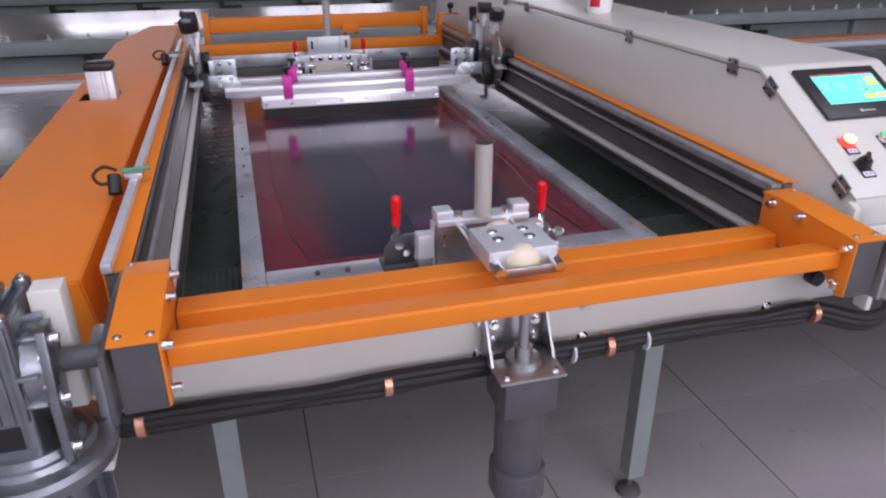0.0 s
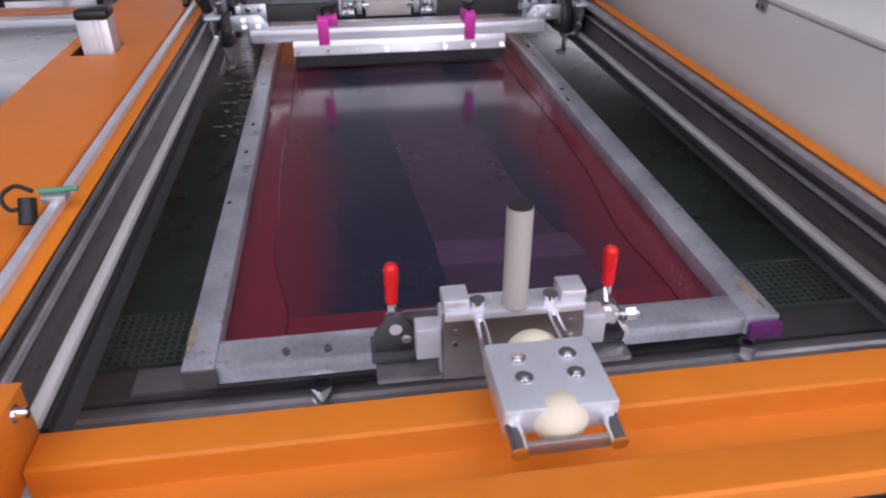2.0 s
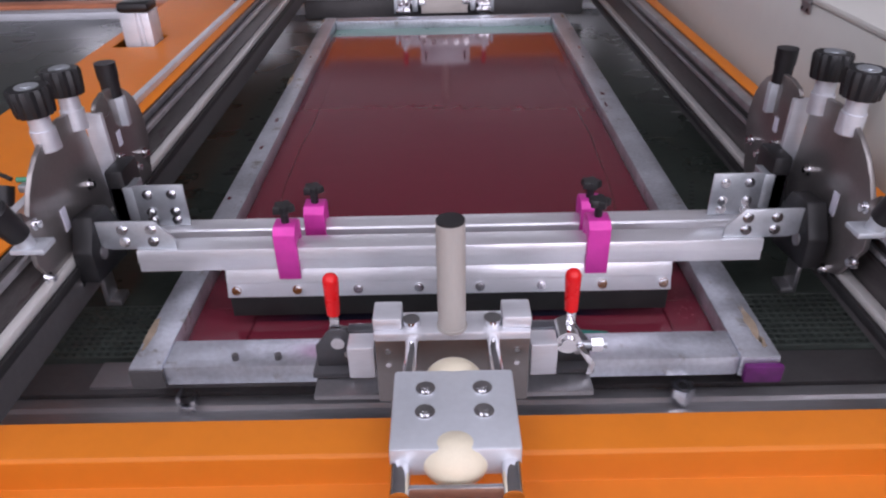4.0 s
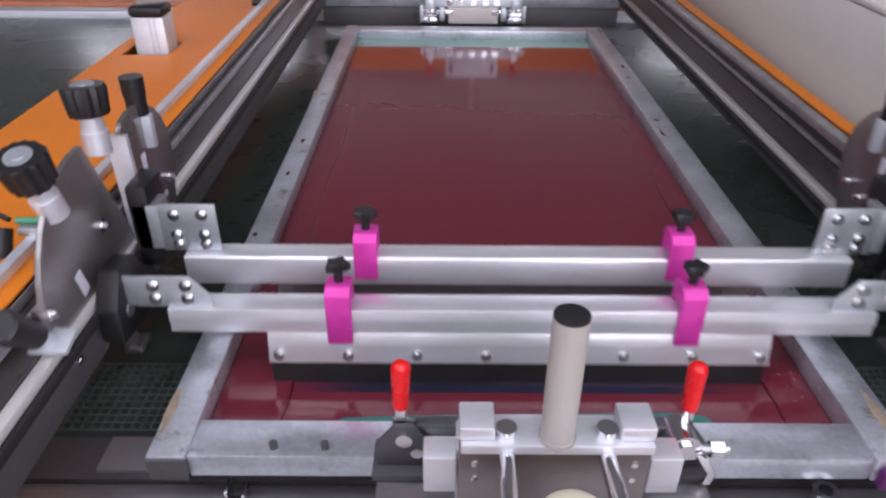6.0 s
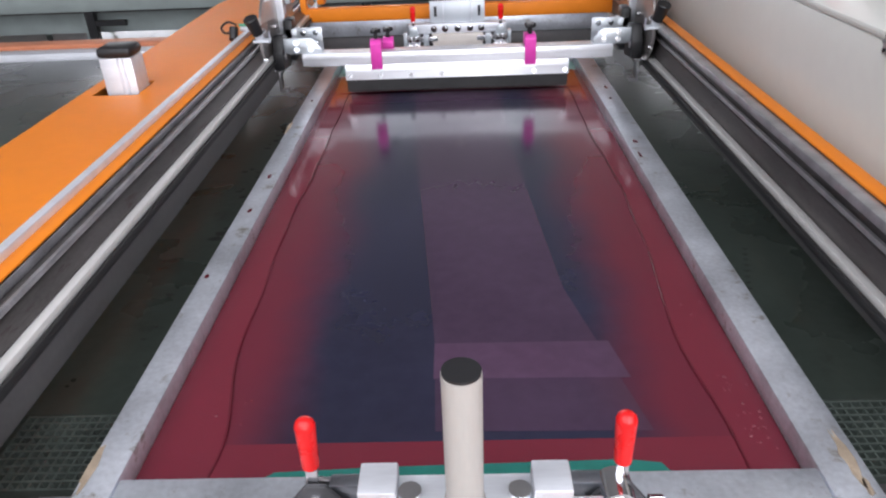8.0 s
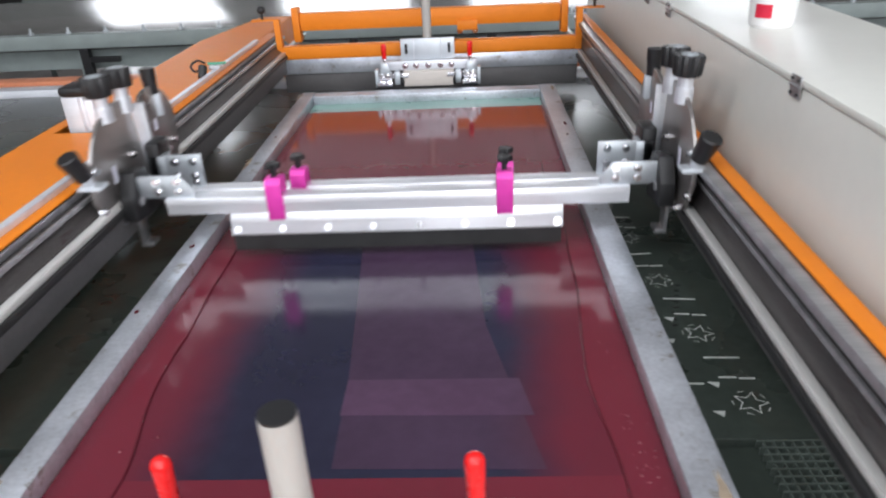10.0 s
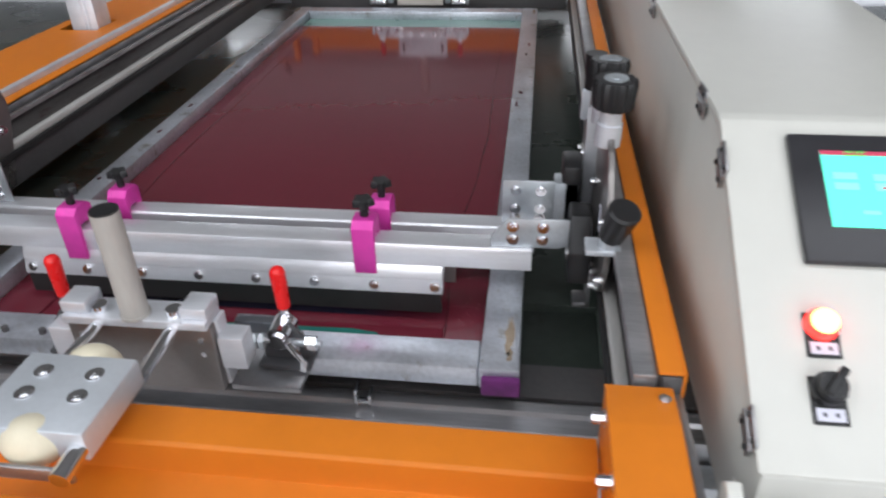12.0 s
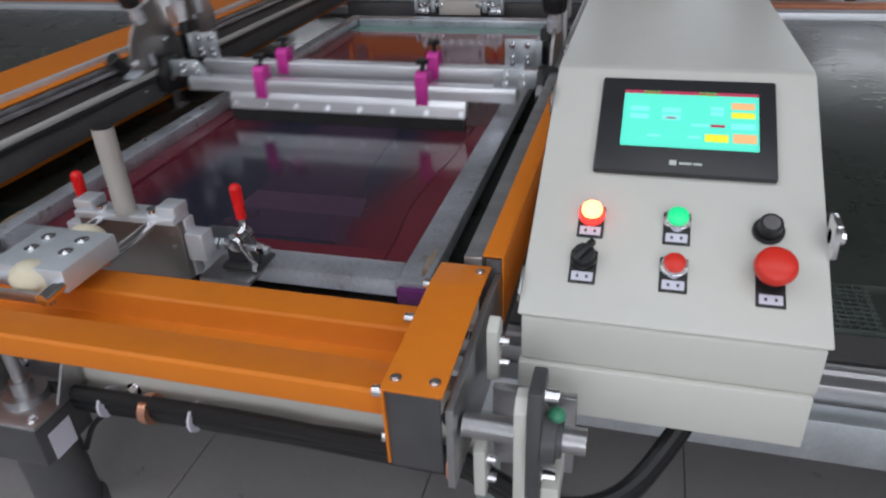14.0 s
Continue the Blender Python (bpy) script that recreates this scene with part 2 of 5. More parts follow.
def ribbed(bm, p, d, h, r0, r1, ribs, depth):
    """One knob body with a scalloped outline, from p along d."""
    q = Vector(d).to_track_quat("Z", "Y")
    k = ribs * 4
    prof = [(0.0, r0), (0.12, r0 * 1.04), (0.88, r1), (1.0, r1 * 0.92)]
    rings = []
    for f, r in prof:
        rings.append([bm.verts.new(Vector(p) + q @ Vector((r * (1 - depth * (0.5 + 0.5 * math.cos(ribs * 2 * math.pi * i / k))) * math.cos(2 * math.pi * i / k), r * (1 - depth * (0.5 + 0.5 * math.cos(ribs * 2 * math.pi * i / k))) * math.sin(2 * math.pi * i / k), f * h))) for i in range(k)])
    for a, b in zip(rings, rings[1:]):
        for i in range(k):
            bm.faces.new((a[i], a[(i + 1) % k], b[(i + 1) % k], b[i]))
    bm.faces.new(rings[0][::-1])
    bm.faces.new(rings[-1])
    return bm


def curve_pts(keys, n=8):
    """Smooth points through the keys."""
    keys = [Vector(k) for k in keys]
    out = []
    for i in range(len(keys) - 1):
        p0, p1, p2, p3 = keys[max(i - 1, 0)], keys[i], keys[i + 1], keys[min(i + 2, len(keys) - 1)]
        for j in range(n):
            t = j / n
            out.append(0.5 * (2 * p1 + (p2 - p0) * t + (2 * p0 - 5 * p1 + 4 * p2 - p3) * t * t + (3 * p1 - p0 - 3 * p2 + p3) * t ** 3))
    return out + [keys[-1]]


def part(name, bm, mat, parent=None, label="", smooth=True):
    """Links a bmesh as one mesh object, under a thing or a part."""
    me = bpy.data.meshes.new(name)
    bm.normal_update()
    bm.to_mesh(me)
    bm.free()
    me.materials.append(mat)
    if smooth:
        for p in me.polygons:
            p.use_smooth = True
        me.set_sharp_from_angle(angle=radians(32))
    ob = new(name, me)
    if parent is not None:
        ob.parent = parent
    if label:
        tagged(ob, label)
    return ob


def B():
    return bmesh.new()


def thing(name, x, y, z, label, category, group="", kind=""):
    ob = new(name)
    ob.location = (x, y, z)
    ob.empty_display_size = 0.05
    return tagged(ob, label, category, group, kind)


def structure(name, bm, mat, label, category="structure", smooth=True):
    return tagged(part(name, bm, mat, None, "", smooth), label, category, "", "structure")


def screw(bm, p, d, r=0.006, h=0.005):
    """A socket head cap screw with its washer."""
    p, d = Vector(p), Vector(d).normalized()
    cyl(bm, p - d * 0.003, p + d * 0.0012, r * 1.5, seg=14)
    cyl(bm, p, p + d * h, r, r * 0.94, seg=12)
    cyl(bm, p + d * (h - 0.0005), p + d * (h + 0.0004), r * 0.5, seg=6)
    return bm


# ---------------------------------------------------------------- the hall: walls, ceiling and windows out of view
CX = 0.40          # middle of the machine
MIRROR = 2 * CX
TABLE_Z = 0.765

fl = structure("floor", box(B(), -9, 10, -6, 14, -0.12, -0.006), GROUT, "pale grey porcelain tiled workshop floor with dark joints", "floor")
structure("wall_west", box(B(), -9.2, -9, -6, 14, -0.1, 4.6), WALLMAT, "plain grey plastered workshop wall", "wall")
structure("wall_east", box(B(), 10, 10.2, -6, 14, -0.1, 4.6), WALLMAT, "plain grey plastered workshop wall", "wall")
WIN = [(-7.0, -4.4), (-3.2, -0.6), (0.6, 3.2), (4.4, 7.0)]


def window_wall(name, y0, y1, top):
    """A wall across the hall with four tall window openings."""
    bm = B()
    edges_x = [-9.2] + [v for w in WIN for v in w] + [10.2]
    for i in range(0, len(edges_x), 2):
        box(bm, edges_x[i], edges_x[i + 1], y0, y1, -0.1, 4.6)
    for a, b in WIN:
        box(bm, a, b, y0, y1, -0.1, 1.0)
        box(bm, a, b, y0, y1, top, 4.6)
    structure(name, bm, WALLMAT, "grey plastered workshop wall with tall windows", "wall")


window_wall("wall_north", 14, 14.25, 3.6)
# South windows are assumed, behind the viewpoint, to light faces turned that way.
window_wall("wall_south", -6.25, -6, 4.2)
# unseen ceiling with assumed long rooflights over the front part of the hall
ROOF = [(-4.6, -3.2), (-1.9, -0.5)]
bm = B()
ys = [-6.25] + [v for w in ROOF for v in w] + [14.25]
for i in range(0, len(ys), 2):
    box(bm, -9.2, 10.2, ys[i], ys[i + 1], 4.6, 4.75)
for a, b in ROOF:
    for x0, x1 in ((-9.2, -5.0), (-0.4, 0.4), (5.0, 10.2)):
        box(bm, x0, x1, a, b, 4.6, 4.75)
structure("ceiling", bm, CEILMAT, "pale flat workshop ceiling, unseen, with assumed rooflights", "ceiling")
structure("backdrop", box(B(), -9, 10, 14.9, 14.95, 0, 5), DAYLIGHT, "bright overcast daylight outside the windows", "backdrop")
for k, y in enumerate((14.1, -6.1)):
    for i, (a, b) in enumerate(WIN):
        w = thing("window_%d" % (i + 1 + 4 * k), (a + b) / 2, y, 1.0, "tall metal-framed workshop window with bright panes, out of view", "window", "hall windows", "structure")
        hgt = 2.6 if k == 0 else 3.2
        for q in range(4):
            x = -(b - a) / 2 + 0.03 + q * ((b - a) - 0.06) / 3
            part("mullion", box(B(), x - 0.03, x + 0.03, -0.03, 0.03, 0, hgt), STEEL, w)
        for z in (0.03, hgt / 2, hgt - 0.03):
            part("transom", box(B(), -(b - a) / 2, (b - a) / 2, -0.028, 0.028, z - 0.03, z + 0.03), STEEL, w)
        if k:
            # Added south lamps, stronger on the right to brighten that side.
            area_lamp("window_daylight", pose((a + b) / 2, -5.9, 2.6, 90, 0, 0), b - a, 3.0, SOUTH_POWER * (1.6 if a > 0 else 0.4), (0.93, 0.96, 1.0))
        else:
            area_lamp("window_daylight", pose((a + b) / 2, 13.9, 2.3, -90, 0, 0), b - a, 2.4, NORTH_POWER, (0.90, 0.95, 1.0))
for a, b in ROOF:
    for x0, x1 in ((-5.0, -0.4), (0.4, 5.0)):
        # Added overhead lamps, no rooflight known; the left ones slightly stronger.
        area_lamp("assumed_rooflight_lamp", pose((x0 + x1) / 2, (a + b) / 2, 4.58), x1 - x0, b - a, ROOF_POWER * (0.85 if x0 > 0 else 1.15), (0.92, 0.96, 1.0))


# ---------------------------------------------------------------- long printing table
def rail_profile(y, z):
    return [(y, z), (y - 0.012, z + 0.006), (y - 0.026, z + 0.006), (y - 0.030, z), (y - 0.046, z), (y - 0.050, z + 0.005), (y - 0.062, z + 0.005), (y - 0.066, z - 0.004),
            (y - 0.066, z - 0.05), (y, z - 0.05)]


def long_table(y0, y1, top_mat, near_rail=True):
    """One long printing table across the hall; returns the Empty."""
    t = thing("printing_table", 0, y0, 0, "long dark green flat printing table on painted steel legs", "table", "printing tables")
    part("table_top", box(B(), -8.5, 9.5, 0.19 if near_rail else 0.0, y1 - y0, TABLE_Z - 0.04, TABLE_Z, 0.003), top_mat, t)
    part("apron", box(B(), -8.5, 9.5, 0.06, 0.09, TABLE_Z - 0.16, TABLE_Z - 0.042), LEG, t)
    part("back_apron", box(B(), -8.5, 9.5, y1 - y0 - 0.06, y1 - y0 - 0.02, TABLE_Z - 0.16, TABLE_Z - 0.042), LEG, t)
    for i in range(-6, 7):
        x = 0.913 + i * 1.32
        for yy in (0.006, y1 - y0 - 0.11):
            if near_rail and i == -1 and yy < 1:
                x, yy = -0.15, 0.006
            g = part("leg", prism(B(), [(x, yy), (x + 0.05, yy), (x + 0.05, yy + 0.006), (x + 0.006, yy + 0.006), (x + 0.006, yy + 0.05), (x, yy + 0.05)], "z", 0.05, TABLE_Z - 0.042), LEG, t)
            part("foot", cyl(cyl(cyl(B(), (x + 0.012, yy + 0.012, 0.0), (x + 0.012, yy + 0.012, 0.012), 0.036, 0.032), (x + 0.012, yy + 0.012, 0.012), (x + 0.012, yy + 0.012, 0.022), 0.03, 0.012), (x + 0.012, yy + 0.012, 0.02), (x + 0.012, yy + 0.012, 0.07), 0.007), DARK_STEEL, g, "dirty round levelling foot")
    return t


own = long_table(0.0, 2.30, TABLE_GREEN)
# lattice strip near the front edge, steel edge and twin guide rail
bm = B()
for k in range(11):
    y = 0.052 + k * 0.0135
    for x0, x1 in ((-1.44, -0.85), (-0.45, 2.5)):
        box(bm, x0, x1, y - 0.0016, y + 0.0016, TABLE_Z - 0.014, TABLE_Z - 0.001)
for k in range(292):
    x = -1.44 + k * 0.0135
    if not -0.85 < x < -0.45:
        box(bm, x - 0.0014, x + 0.0014, 0.052, 0.187, TABLE_Z - 0.013, TABLE_Z - 0.0022)
lat = part("lattice_strip", bm, GRID, own, "dull green open plastic lattice", smooth=False)
tagged(lat, kind="stuff")
part("lattice_tray", box(B(), -8.5, 9.5, 0.045, 0.19, TABLE_Z - 0.03, TABLE_Z - 0.016), TABLE_GREEN, own)
part("edge_sheet", box(B(), -8.5, 9.5, -0.025, 0.045, TABLE_Z - 0.03, TABLE_Z - 0.008), DARK_STEEL, own, "dark brown steel edge sheet")
# Pale plates standing in for floor that shows through the table-edge gap.
for i, x in enumerate((-0.42, -0.14)):
    part("gap_floor_plate", box(B(), x, x + (0.11 if i == 0 else 0.42), -0.015, 0.042, TABLE_Z - 0.012, TABLE_Z - 0.003, 0.001), GAP_FLOOR_GREY, own)
part("guide_rail", prism(B(), rail_profile(-0.03, TABLE_Z - 0.012), "x", -8.5, 9.5), RAIL_ALU, own, "ribbed aluminium guide rail")
part("lower_rail", prism(B(), [(-0.105, 0.735), (-0.145, 0.735), (-0.145, 0.66), (-0.105, 0.66)], "x", -8.5, 9.5, 0.003), ZINC, own)
part("far_rail", prism(B(), [(2.32, 0.79), (2.40, 0.79), (2.40, 0.72), (2.32, 0.72)], "x", -8.5, 9.5, 0.006), ALU, own, "pale aluminium rear rail")
part("far_orange_strip", prism(B(), [(2.43, 0.80), (2.52, 0.80), (2.52, 0.76), (2.43, 0.76)], "x", -8.5, 9.5, 0.004), FAR_ORANGE, own, "dull orange rear strip")
part("far_bracket_beam", box(B(), -8.5, 9.5, 2.40, 2.50, 0.70, 0.757), DARK_STEEL, own)


def rail_stop(x, tall):
    """A stop that rides along the guide rail with the belt."""
    if tall:
        t = thing("hex_stop_nut", x, -0.06, TABLE_Z - 0.006, "bright hexagonal steel stop nut on the guide rail", "nut", "rail stops")
        bm = B()
        cyl(bm, (0, 0, 0), (0, 0, 0.026), 0.0165, seg=6)
        part("nut_body", bm, CHROME, t)
        # Black disc on the solid nut paints the shade inside its hole.
        part("bore_shade", cyl(B(), (0, 0, 0.0262), (0, 0, 0.0268), 0.008, seg=16), BLACK, t)
    else:
        t = thing("rail_clip", x, -0.06, TABLE_Z - 0.006, "small bent chrome clip on the guide rail", "clip", "rail stops")
        part("clip_leg", box(B(), -0.012, -0.008, -0.012, 0.012, 0, 0.028, 0.001), CHROME, t)
        part("clip_leg", box(B(), 0.008, 0.012, -0.012, 0.012, 0, 0.022, 0.001), CHROME, t)
        part("clip_bridge", box(B(), -0.012, 0.012, -0.004, 0.004, 0.001, 0.006, 0.001), CHROME, t)
    return t


STEP = 1.21       # travel of the belt in each cycle
stops = []
for x, tall in ((0.145, True), (0.815, True), (0.052 - STEP, False), (0.757 - STEP, True), (0.64 - 2 * STEP, False)):
    stops.append((rail_stop(x, tall), x))


def far_table(y0):
    """A neighbouring table with a bolted edge rail and a shiny sheet top."""
    t = long_table(y0, y0 + 2.0, SHEET, False)
    tagged(t, "long sheet-metal printing table with a bolted edge rail")
    part("edge_rail", prism(B(), [(-0.05, 0.82), (0.03, 0.82), (0.03, 0.74), (-0.05, 0.74)], "x", -8.5, 9.5, 0.006), LEG, t)
    for i in range(46):
        x = -4.6 + i * 0.22
        part("rail_bolt", cyl(cyl(B(), (x, -0.01, 0.82), (x, -0.01, 0.832), 0.016, seg=10), (x, -0.01, 0.832), (x, -0.01, 0.855), 0.008, seg=8), ZINC, t)
    for i in range(12):
        x = -4.8 + i * 0.78
        part("stay_bracket", box(box(B(), x, x + 0.05, -0.06, -0.02, 0.30, 0.74), x, x + 0.22, -0.055, -0.025, 0.66, 0.69), BLACK, t)


far_table(3.55)
far_table(6.6)


# ---------------------------------------------------------------- screen with its ink
SX0, SX1, SY0, SY1 = 0.0, 0.802, 0.0, 1.875
FR_TOP, MESH_Z = 0.837, 0.806
scr = thing("printing_screen", CX, 0.9, MESH_Z, "silver aluminium framed printing screen coated in wet maroon ink", "screen")


def sp(x, y, z=0.0):
    return x - CX, y - 0.9, z


def sbox(x0, x1, y0, y1, z0, z1, bevel=0.0):
    return box(B(), x0 - CX, x1 - CX, y0 - 0.9, y1 - 0.9, z0 - MESH_Z, z1 - MESH_Z, bevel)


part("side_bar", sbox(SX0 - 0.046, SX0, SY0 - 0.062, SY1 + 0.06, 0.8025, FR_TOP, 0.003), ALU_WORN, scr, "worn aluminium box bar with ink stains")
part("side_bar", sbox(SX1, SX1 + 0.055, SY0 - 0.062, SY1 + 0.06, 0.8025, FR_TOP, 0.003), ALU_WORN, scr, "worn aluminium box bar with ink stains")
part("front_bar", sbox(SX0 + 0.001, SX1 - 0.001, SY0 - 0.06, SY0, 0.8028, FR_TOP - 0.001, 0.003), ALU_WORN, scr)
part("rear_bar", sbox(SX0 + 0.001, SX1 - 0.001, SY1, SY1 + 0.058, 0.8028, FR_TOP - 0.001, 0.003), ALU_WORN, scr)
part("corner_plug", sbox(SX0 - 0.044, SX0 + 0.002, SY0 - 0.066, SY0 - 0.0625, 0.804, 0.834), DARK_STEEL, scr)
part("corner_tape", sbox(SX1 + 0.004, SX1 + 0.057, SY0 - 0.075, SY0 - 0.0625, 0.800, 0.829, 0.004), PURPLE, scr, "purple stained corner tape")
part("glue_fillet", sbox(SX0 + 0.002, SX1 - 0.002, 1.775, SY1 - 0.0005, 0.8046, 0.8056), PALE_EMULSION, scr, "pale green bare emulsion along the rear bar")
part("mesh", sbox(SX0, SX1, SY0, SY1, 0.8035, 0.8045), STENCIL, scr, "taut dark blue stencil mesh")
# printed stencil areas, each a thin layer on the mesh
BAND = [(0.365, 0.10), (0.645, 0.095), (0.575, 0.435), (0.535, 1.08), (0.53, 1.60), (0.27, 1.60), (0.296, 1.09), (0.36, 0.29)]
part("stencil_band", prism(B(), [sp(*p)[:2] for p in BAND], "z", -0.0012, -0.0009), STENCIL_LIGHT, scr, "pale purple stencil stripe")
part("stencil_block", prism(B(), [sp(0.36, 0.205)[:2], sp(0.638, 0.20)[:2], sp(0.622, 0.285)[:2], sp(0.36, 0.287)[:2]], "z", -0.0012, -0.0006), STENCIL_BLOCK, scr, "pale purple stencil block")


def wavy_outline(xs, amp, seed):
    """An uneven margin of ink between the frame and the given line, from front to rear."""
    rnd = random.Random(seed)
    n = 60
    out = []
    ph = [rnd.uniform(0, 6.28) for _ in range(4)]
    for i in range(n + 1):
        y = SY0 + 0.02 + (1.775 - SY0 - 0.02) * i / n
        w = amp * (math.sin(y * 5 + ph[0]) + 0.6 * math.sin(y * 11 + ph[1]) + 0.3 * math.sin(y * 27 + ph[2]))
        out.append((xs(y) + w, y))
    return out


def left_line(y):
    return 0.058 + 0.035 * math.exp(-((y - 0.08) / 0.12) ** 2)


def right_line(y):
    return 0.748 - 0.022 * math.exp(-((y - 0.30) / 0.15) ** 2)


lw, rw = wavy_outline(left_line, 0.004, 3), wavy_outline(right_line, 0.004, 5)
part("ink_margin", prism(B(), [sp(0.001, SY0 + 0.02)[:2]] + [sp(*p)[:2] for p in lw] + [sp(0.001, 1.774)[:2]], "z", -0.0014, -0.0002), INK, scr, "thick maroon ink along the frame")
part("ink_margin", prism(B(), [sp(0.799, SY0 + 0.02)[:2]] + [sp(*p)[:2] for p in rw] + [sp(0.799, 1.774)[:2]], "z", -0.0014, -0.0002), INK, scr, "thick maroon ink along the frame")
part("ink_margin", sbox(0.001, 0.799, 0.001, 0.082, 0.8046, 0.8056), INK, scr, "thick maroon ink along the frame")
part("ink_margin", sbox(0.001, 0.799, 1.60, 1.7745, 0.8046, 0.8057), INK, scr, "thick maroon ink along the frame")
for ln in (lw, rw):
    part("ink_bead", sweep(B(), [sp(x, y, -0.0003) for x, y in ln], 0.0022, 6), INK_BEAD, scr, "raised bead of ink")
part("bare_emulsion", prism(B(), [sp(0.13, 0.004)[:2], sp(0.66, 0.004)[:2], sp(0.64, 0.040)[:2], sp(0.60, 0.046)[:2], sp(0.30, 0.040)[:2], sp(0.17, 0.034)[:2]], "z", -0.0012, 0.0001), TEAL, scr, "bare teal emulsion by the front bar")
for x in (0.10, 0.16):
    part("frame_screw", cyl(B(), sp(x, -0.045, FR_TOP - MESH_Z - 0.002), sp(x, -0.045, FR_TOP - MESH_Z + 0.007), 0.005, seg=8), DARK_STEEL, scr)

rnd0 = random.Random(11)


def blob(x, y, rx, ry, seed, n=15):
    rr = random.Random(seed)
    return [sp(x + rx * (1 + rr.uniform(-0.35, 0.35)) * math.cos(2 * math.pi * k / n), y + ry * (1 + rr.uniform(-0.35, 0.35)) * math.sin(2 * math.pi * k / n))[:2] for k in range(n)]


for k, (x, y, rx, ry) in enumerate(((0.841, 0.01, 0.006, 0.042), (0.843, -0.03, 0.004, 0.014), (-0.040, 0.02, 0.005, 0.04), (-0.044, 1.2, 0.004, 0.05), (0.845, 1.88, 0.005, 0.03), (-0.045, 1.88, 0.005, 0.03))):
    part("ochre_stain", prism(B(), blob(x, y, rx, ry, 20 + k), "z", FR_TOP - MESH_Z - 0.0002, FR_TOP - MESH_Z + 0.0004), STAIN, scr, "dried ochre stain", False)
for k in range(9):
    x, y = rnd0.choice((-0.026, 0.826)) + rnd0.uniform(-0.014, 0.014), rnd0.uniform(0.05, 1.7)
    part("ink_smear", prism(B(), blob(x, y, 0.004, rnd0.uniform(0.006, 0.02), 40 + k, 9), "z", FR_TOP - MESH_Z - 0.0002, FR_TOP - MESH_Z + 0.0003), INK_BEAD, scr, "", False)
for k in range(40):
    x, y = (rnd0.uniform(0.755, 0.792), rnd0.uniform(0.06, 0.2)) if k < 26 else ((rnd0.uniform(0.755, 0.79), rnd0.uniform(0.25, 0.8)) if k < 33 else (rnd0.uniform(0.06, 0.11), rnd0.uniform(0.1, 0.2)))
    part("ink_bubble", ball(B(), sp(x, y, -0.0004), rnd0.uniform(0.0012, 0.0028), 0.6, 8), INK, scr)

# ink carried by the squeegee: strips that lie side by side behind it and are pushed together ahead of it
STRIP, REST_NEAR, REST_FAR = 0.0925, 0.087, 1.555
ink_strips = []
for i in range(18):
    y0 = REST_NEAR + 0.02 + i * STRIP
    ob = part("ink_film", box(B(), 0.012 - CX, 0.788 - CX, 0.0, STRIP + 0.001, -0.0005, 0.0), INK)
    tagged(ob, "thin flooded film of wet maroon ink on the mesh", "ink", "ink film strips")
    ob.location = (CX, y0, MESH_Z + 0.0004 + i * 0.00003)
    ink_strips.append((ob, y0, MESH_Z + 0.0004 + i * 0.00003))


# ---------------------------------------------------------------- lifting frame: front beam, end boxes, side beams, rear bars
LIX, RIX = -0.140, 0.940    # inner faces of the end plates

fb = thing("front_beam", CX, -0.38, 0.78, "orange folded front cross beam on a white panel", "beam")


def fbox(x0, x1, y0, y1, z0, z1, bevel=0.0):
    return box(B(), x0 - CX, x1 - CX, y0 + 0.38, y1 + 0.38, z0 - 0.78, z1 - 0.78, bevel)


def rel(o):
    return lambda p: Vector(p) - o.location


fr = rel(fb)
def fprof(pts):
    return [(y + 0.38, z - 0.78) for y, z in pts]


part("rear_cover", prism(B(), fprof([(-0.263, 0.934), (-0.267, 0.938), (-0.315, 0.938), (-0.319, 0.935), (-0.323, 0.902), (-0.4015, 0.900), (-0.4015, 0.896), (-0.263, 0.896)]), "x", LIX - CX + 0.002, RIX - CX - 0.002, 0.001), ORANGE, fb)
part("front_cover", prism(B(), fprof([(-0.4025, 0.950), (-0.413, 0.963), (-0.466, 0.971), (-0.470, 0.968), (-0.470, 0.940), (-0.465, 0.937), (-0.4025, 0.937)]), "x", LIX - CX + 0.002, RIX - CX - 0.002, 0.001), ORANGE, fb)
part("white_panel", fbox(LIX - 0.072, RIX + 0.066, -0.370, -0.340, 0.785, 0.8955, 0.003), CREAM, fb, "white enamelled lower panel")
for x in (0.33, 0.52, 0.90):
    for z in (0.815, 0.878):
        if 0.3 < x < 0.6 or z < 0.85:
            part("panel_bolt", screw(B(), fr((x, -0.370, z)), (0, -1, 0), 0.0075, 0.012), CHROME, fb)
part("knob", cyl(B(), fr((0.985, -0.370, 0.872)), fr((0.985, -0.392, 0.872)), 0.015), BLACK, fb)


